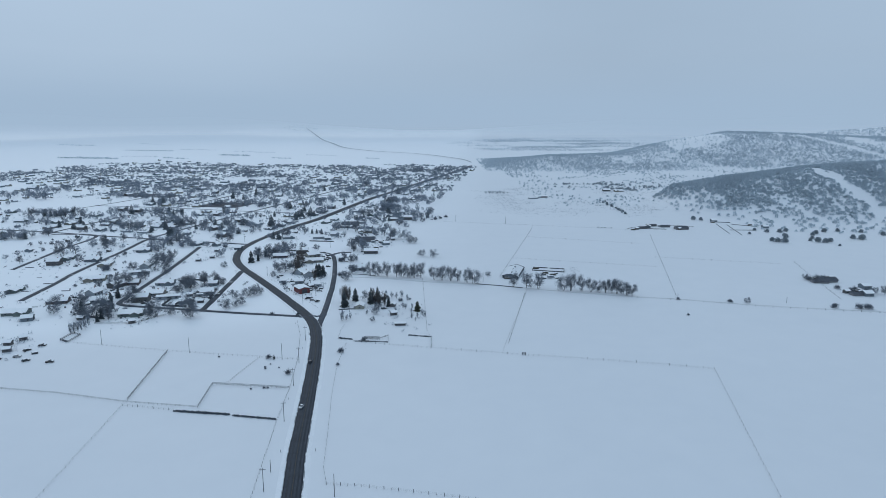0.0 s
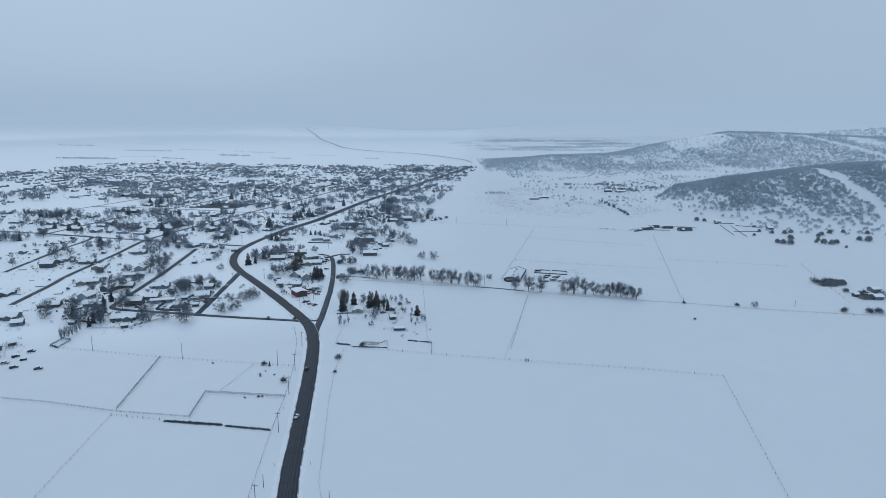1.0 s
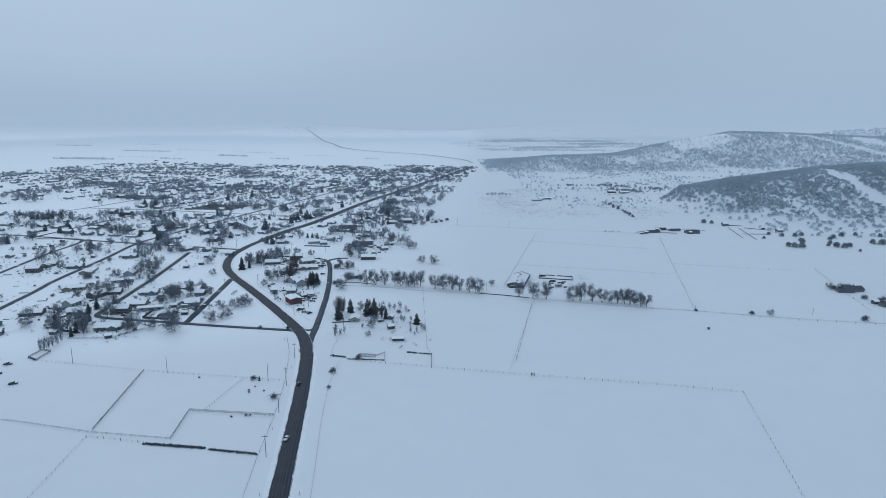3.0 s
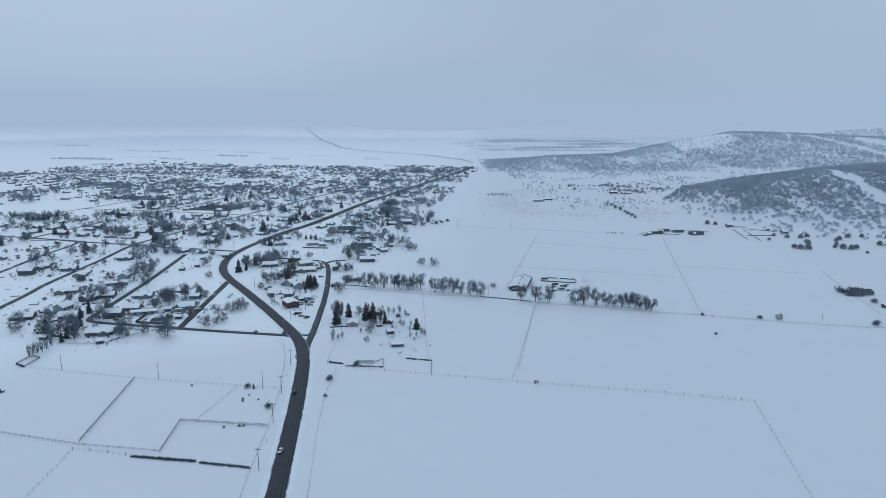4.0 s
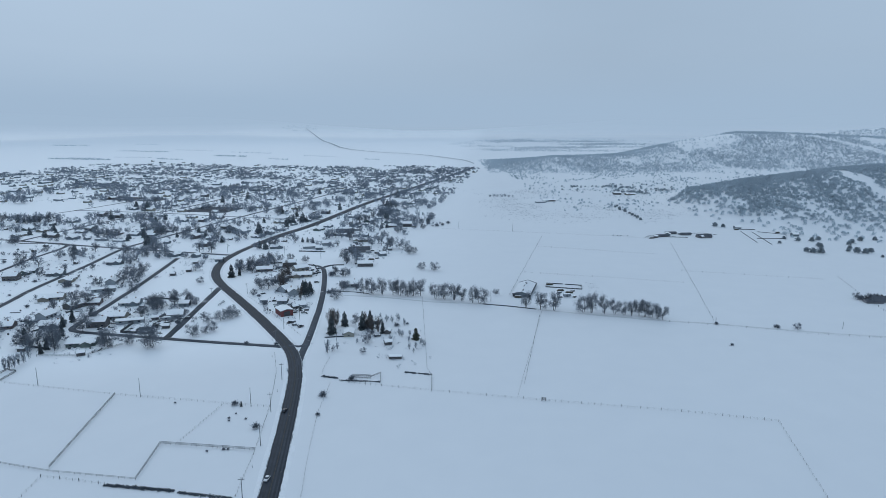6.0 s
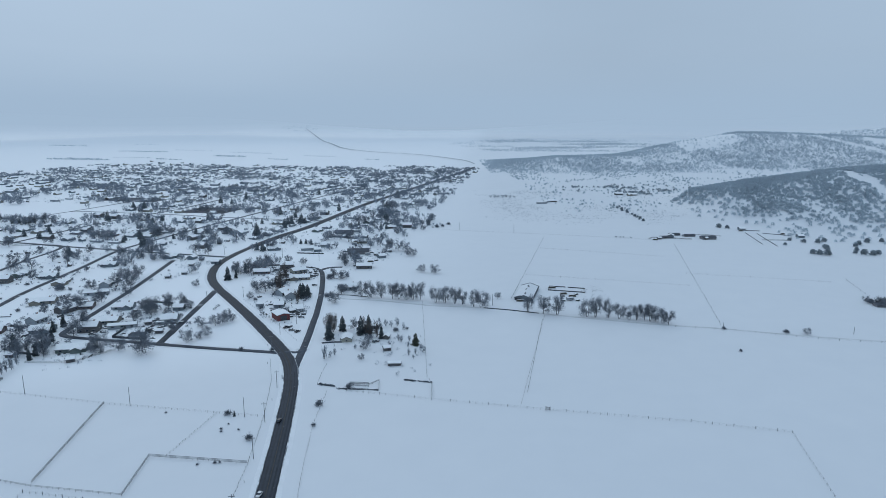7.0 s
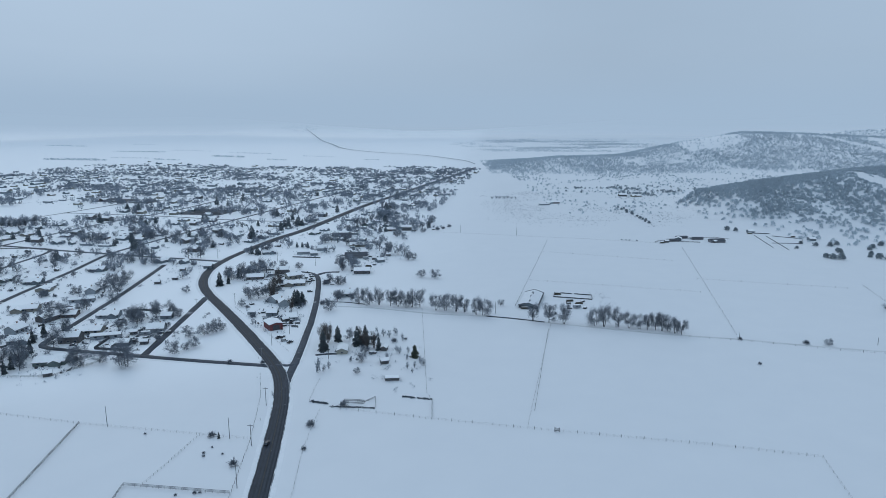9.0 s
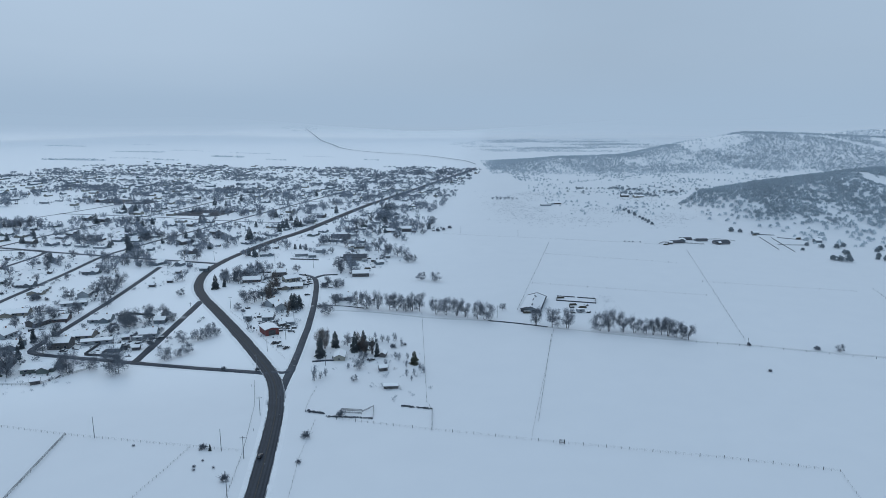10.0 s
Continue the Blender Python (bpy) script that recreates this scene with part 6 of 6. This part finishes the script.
vehicle_template("car_white", "car", "white", "white saloon car on the wet highway")
vehicle_template("car_dark", "car", "dark", "dark saloon car on the wet highway")
vehicle_template("parked_dark", "car", "dark", "dark parked car with snow on its roof", snowy=True)
vehicle_template("parked_silver", "car", "silver", "silver parked car with snow on its roof", snowy=True)
vehicle_template("pickup", "pickup_truck", "dark", "dark parked pickup truck with snow on it", pickup=True, snowy=True)
for key, x, y, a in (("car_white", -70.5, 296, -98), ("car_dark", -78.5, 357, 82)):
    spawn(key, x, y, a, z=0.12).scale = (0.84, 0.84, 0.84)
for i, (x, y, a) in enumerate(((-113, 613, 20), (-104.5, 521, 20), (-109.5, 497, 70), (-107, 498, 75), (-104, 491, 10), (-99.6, 488, 60), (-44.6, 468, 30), (-125, 673, 80), (-129.5, 681, 10),
                               (-121.7, 665, 40), (-112, 526, 30), (-109, 531, 80), (-205, 515, 10), (-198, 519, 30), (-190, 505, 60), (-203, 493, 5), (-188, 497, 20),
                               (-235, 482, 10), (-250, 515, 80), (-226, 528, 10), (-256, 386, 10), (-260, 377, 60), (-259, 366, 15), (-234, 357.5, 20), (-249.5, 359.5, 40), (-291, 380, 0), (-120, 655, 5), (-126, 660, 80))):
    spawn(("parked_dark", "parked_silver", "pickup")[i % 3], x, y, a, group="parked vehicles")

# ---------------------------------------------------------------- yards of the village: board fences, brush and clutter
def board(w, h, t=0.08):
    x, y = w / 2, t
    v = np.array([(-x, -y, -0.2), (x, -y, -0.2), (x, y, -0.2), (-x, y, -0.2), (-x, -y, h), (x, -y, h), (x, y, h), (-x, y, h)], float)
    f = np.array([(0, 1, 5), (0, 5, 4), (1, 2, 6), (1, 6, 5), (2, 3, 7), (2, 7, 6), (3, 0, 4), (3, 4, 7), (4, 5, 6), (4, 6, 7)])
    return v, f


yard = random.Random(12)


def yard_spots(n, turns, s0, s1, beside=0.0):
    out = []
    while len(out) < n:
        if beside and yard.random() < beside:
            hx, hy = yard.choice(HOUSE_AT)
            x, y, base = hx + yard.gauss(0, 9), hy + yard.gauss(0, 8), -14
        elif yard.random() < 0.72:
            p = O + U * yard.uniform(5, 700) + V * yard.uniform(-110, 640)
            x, y, base = float(p[0]), float(p[1]), -14
            if (p - O) @ V < -20 and (p - O) @ U < 60:
                continue
        else:
            x, y, base = yard.uniform(-470, -200), yard.uniform(470, 760), 8
            if (-262 < x < -190 and y > 560) or (-335 < x < -225 and 600 < y < 715):
                continue
        if in_view(x, y) and clear_of_roads(x, y, 3.5) and not open_field(x, y):
            out.append((x, y, 0.0, radians(base + yard.choice(turns) + yard.uniform(-5, 5)), yard.uniform(s0, s1)))
    return out


gathered("yard_fences", [board(8, 1.2), board(11, 1.1), board(5, 1.4)], yard_spots(230, (0, 90), 0.4, 0.8), POST_WOOD, "weathered board fences between snowy village yards", "fences")
NEAR_HOMES = [(x, y) for x, y in HOUSE_AT if y < 760 and x < -100]


def near_yard(n, reach, s0, s1):
    out = []
    while len(out) < n:
        hx, hy = yard.choice(NEAR_HOMES)
        x, y = hx + yard.gauss(0, reach), hy + yard.gauss(0, reach)
        if clear_of_roads(x, y, 2.5) and (hx - x) ** 2 + (hy - y) ** 2 > 40 and not (-262 < x < -190 and y > 560) and y > 425 + 0.33 * (-190 - x):
            out.append((x, y, 0.0, radians(yard.choice((8, 98)) + yard.uniform(-25, 25)), yard.uniform(s0, s1)))
    return out


gathered("yard_lumber", [board(2.2, 0.5, 0.4), board(1.2, 0.8, 0.5), board(3.5, 0.35, 0.2), board(0.8, 1.0, 0.4)], near_yard(280, 11, 0.6, 1.3), DARKWOOD, "lumber, bins and odd timber lying in snowy yards", "lumber")
gathered("yard_thickets", [tri_arrays(bare_tree_meshes(260 + i, 3.0, 4.0, TWIG, 90, 3, 0.0, 0.55)[1]) for i in range(4)], near_yard(270, 12, 0.4, 1.2), TWIG, "bare shrubs and brambles round the nearer houses", "shrubs")
brush = [tri_arrays(clump_mesh(500 + i, 1.2, 2.2, TWIG, 30)) for i in range(4)]
gathered("yard_brush", brush, yard_spots(4200, (0, 40, 90), 0.5, 1.9, 0.7), PALE_TWIG, "bare garden shrubs poking out of village snow", "shrubs")


# ---------------------------------------------------------------- farmyard things: log piles, trailers, hay stacks
def clutter_templates():
    ob = empty("log_pile")
    r = random.Random(2)
    for row in range(3):
        for i in range(6 - row):
            v, f = [], []
            tube(v, f, (-1.6 + r.uniform(-0.2, 0.2), (i - (5 - row) / 2) * 0.42, 0.2 + row * 0.36), (1.6 + r.uniform(-0.2, 0.2), (i - (5 - row) / 2) * 0.42, 0.2 + row * 0.36), 0.2, 0.18, 7)
            piece("log", mesh_from("log", v, f, DARKWOOD), ob, Matrix())
    bm = box(bmesh.new(), -1.5, -0.75, 1.05, 1.5, 0.75, 1.2)
    bmesh.ops.bevel(bm, geom=bm.edges[:], offset=0.07, segments=1, affect="EDGES")
    part("snow_cap", bm, ROOF_SNOW, ob, "snow lying on the logs")
    tagged(ob, "stack of dark logs with a cap of snow", "log pile")
    TEMPLATES["logs"] = [ob, False]
    ob = empty("camper_trailer")
    bm = bmesh.new()
    prism(bm, [(-2.9, 0.5), (2.9, 0.5), (3.1, 1.2), (2.8, 2.5), (-2.8, 2.6), (-3.0, 1.4)], -1.15, 1.15)
    bmesh.ops.bevel(bm, geom=bm.edges[:], offset=0.08, segments=1, affect="EDGES")
    part("body", bm, WALLS["white"], ob)
    part("roof_snow", box(bmesh.new(), -2.7, -1.05, 2.52, 2.7, 1.05, 2.75), ROOF_SNOW, ob, "snow on the trailer roof")
    part("window", box(bmesh.new(), -1.0, -1.18, 1.4, 0.6, -1.13, 2.0), GLASS, ob)
    part("door", box(bmesh.new(), 1.2, -1.18, 0.6, 1.9, -1.13, 2.3), WALLS["grey"], ob)
    part("hitch", box(bmesh.new(), 3.0, -0.08, 0.5, 4.2, 0.08, 0.62), DARKWOOD, ob)
    v, f = [], []
    tube(v, f, (0, -0.12, 0), (0, 0.12, 0), 0.35, 0.35, 10)
    tyre = mesh_from("wheel", v, f, RUBBER)
    for x in (-0.5, 0.4):
        for y in (-1.05, 1.05):
            piece("wheel", tyre, ob, Matrix.Translation((x, y, 0.35)))
    tagged(ob, "pale camper trailer parked under snow", "trailer")
    TEMPLATES["trailer"] = [ob, False]
    ob = empty("hay_stack")
    r = random.Random(4)
    bm = box(bmesh.new(), -0.6, -0.45, 0, 0.6, 0.45, 0.85)
    bmesh.ops.bevel(bm, geom=bm.edges[:], offset=0.06, segments=1, affect="EDGES")
    me = bpy.data.meshes.new("bale")
    bm.to_mesh(me), bm.free()
    me.materials.append(HAY)
    for k in range(2):
        for i in range(5 - k):
            piece("bale", me, ob, pose((i - (4 - k) / 2) * 1.24, r.uniform(-0.05, 0.05), k * 0.87, 0, 0, r.uniform(-3, 3)))
    part("snow_cap", box(bmesh.new(), -2.4, -0.42, 1.72, 2.4, 0.42, 1.9), ROOF_SNOW, ob, "snow lying on the bales")
    tagged(ob, "stack of dull hay bales capped with snow", "hay stack")
    TEMPLATES["hay"] = [ob, False]


HAY = material("wet_hay", (0.06, 0.055, 0.045), (0.12, 0.108, 0.088), 2.0, 0.9, 0.02)
clutter_templates()
for key, x, y, a in (
    ("logs", -112, 522, 20), ("trailer", -108, 535, 15), ("logs", -122, 541, 60), ("trailer", -129, 645, 10), ("hay", -140, 630, 5), ("logs", -118, 650, 20), ("logs", -123, 668, 80), ("trailer", -160, 668, 5),
    ("logs", -104, 528, 10), ("hay", -128, 556, 0), ("logs", -135, 553, 10), ("trailer", -142, 548, 5), ("logs", -150, 575, 40), ("trailer", -47, 500, 0), ("logs", -190, 500, 20), ("logs", -196, 497, 60), ("trailer", -199, 503, 15), ("logs", -186, 508, 10), ("hay", -201, 489, 10),
    ("logs", -207, 512, 30), ("logs", -232, 536, 5), ("trailer", -250, 541, 80), ("logs", -281, 523, 60), ("logs", -268, 505, 10), ("trailer", -292, 495, 15), ("logs", -300, 500, 5), ("logs", -278, 480, 70),
    ("hay", 92, 604, 5), ("hay", 98, 584, 10), ("logs", 96, 578, 5), ("hay", 104, 577, 0), ("logs", 108, 583, 40), ("trailer", 100, 566, 10), ("logs", 94, 564, 5), ("logs", 106, 565, 60), ("hay", 60, 563, 0),
    ("logs", 342, 566, 10), ("hay", 335, 552, 20), ("hay", 337, 557, 20), ("hay", 342, 553, 10), ("hay", 352, 560, 60), ("logs", 345, 558, 5), ("logs", 357, 556, 20), ("hay", 349, 517, 5), ("hay", 357, 509, 15), ("logs", 356, 524, 10), ("hay", 346, 508, 5), ("logs", 360, 516, 70), ("logs", -92, 735, 5), ("trailer", -82, 742, 10), ("logs", -70, 715, 30), ("hay", -75, 708, 0),
    ("trailer", -104, 800, 5), ("logs", -128, 800, 5), ("logs", -88, 690, 20), ("logs", -252, 372, 30), ("logs", -268, 362, 10), ("hay", -262, 318, 10), 
    ("logs", 285, 858, 10), ("hay", 270, 846, 5), ("trailer", 300, 858, 0), ("hay", 255, 832, 5), ("hay", 388, 896, 0), ("hay", 430, 872, 10), ("logs", -15, 928, 10), ("hay", -40, 918, 0),
):
    spawn(key, x, y, a, group="farmyard things")

# ---------------------------------------------------------------- roadside marker posts
def marker_post(x, y):
    ob = empty("marker_post", Matrix.Translation((x, y, 0)))
    part("stake", box(bmesh.new(), -0.06, -0.06, -0.2, 0.06, 0.06, 1.3), DARKWOOD, ob)
    part("reflector", box(bmesh.new(), -0.11, -0.09, 0.95, 0.11, -0.062, 1.25), INSULATOR, ob)
    tagged(ob, "short dark roadside marker post in ploughed snow", "marker post", "roadside posts")


for x, y in ((-55, 253), (-70, 252), (-66, 300), (-79, 305), (-74.5, 350), (-88, 380), (-80, 395), (-104, 430), (-62, 225), (-112, 460)):
    marker_post(x, y)

# ---------------------------------------------------------------- patterns of things that no street needed
for ob, used in TEMPLATES.values():
    if not used:
        for o in (*ob.children_recursive, ob):
            bpy.data.objects.remove(o)
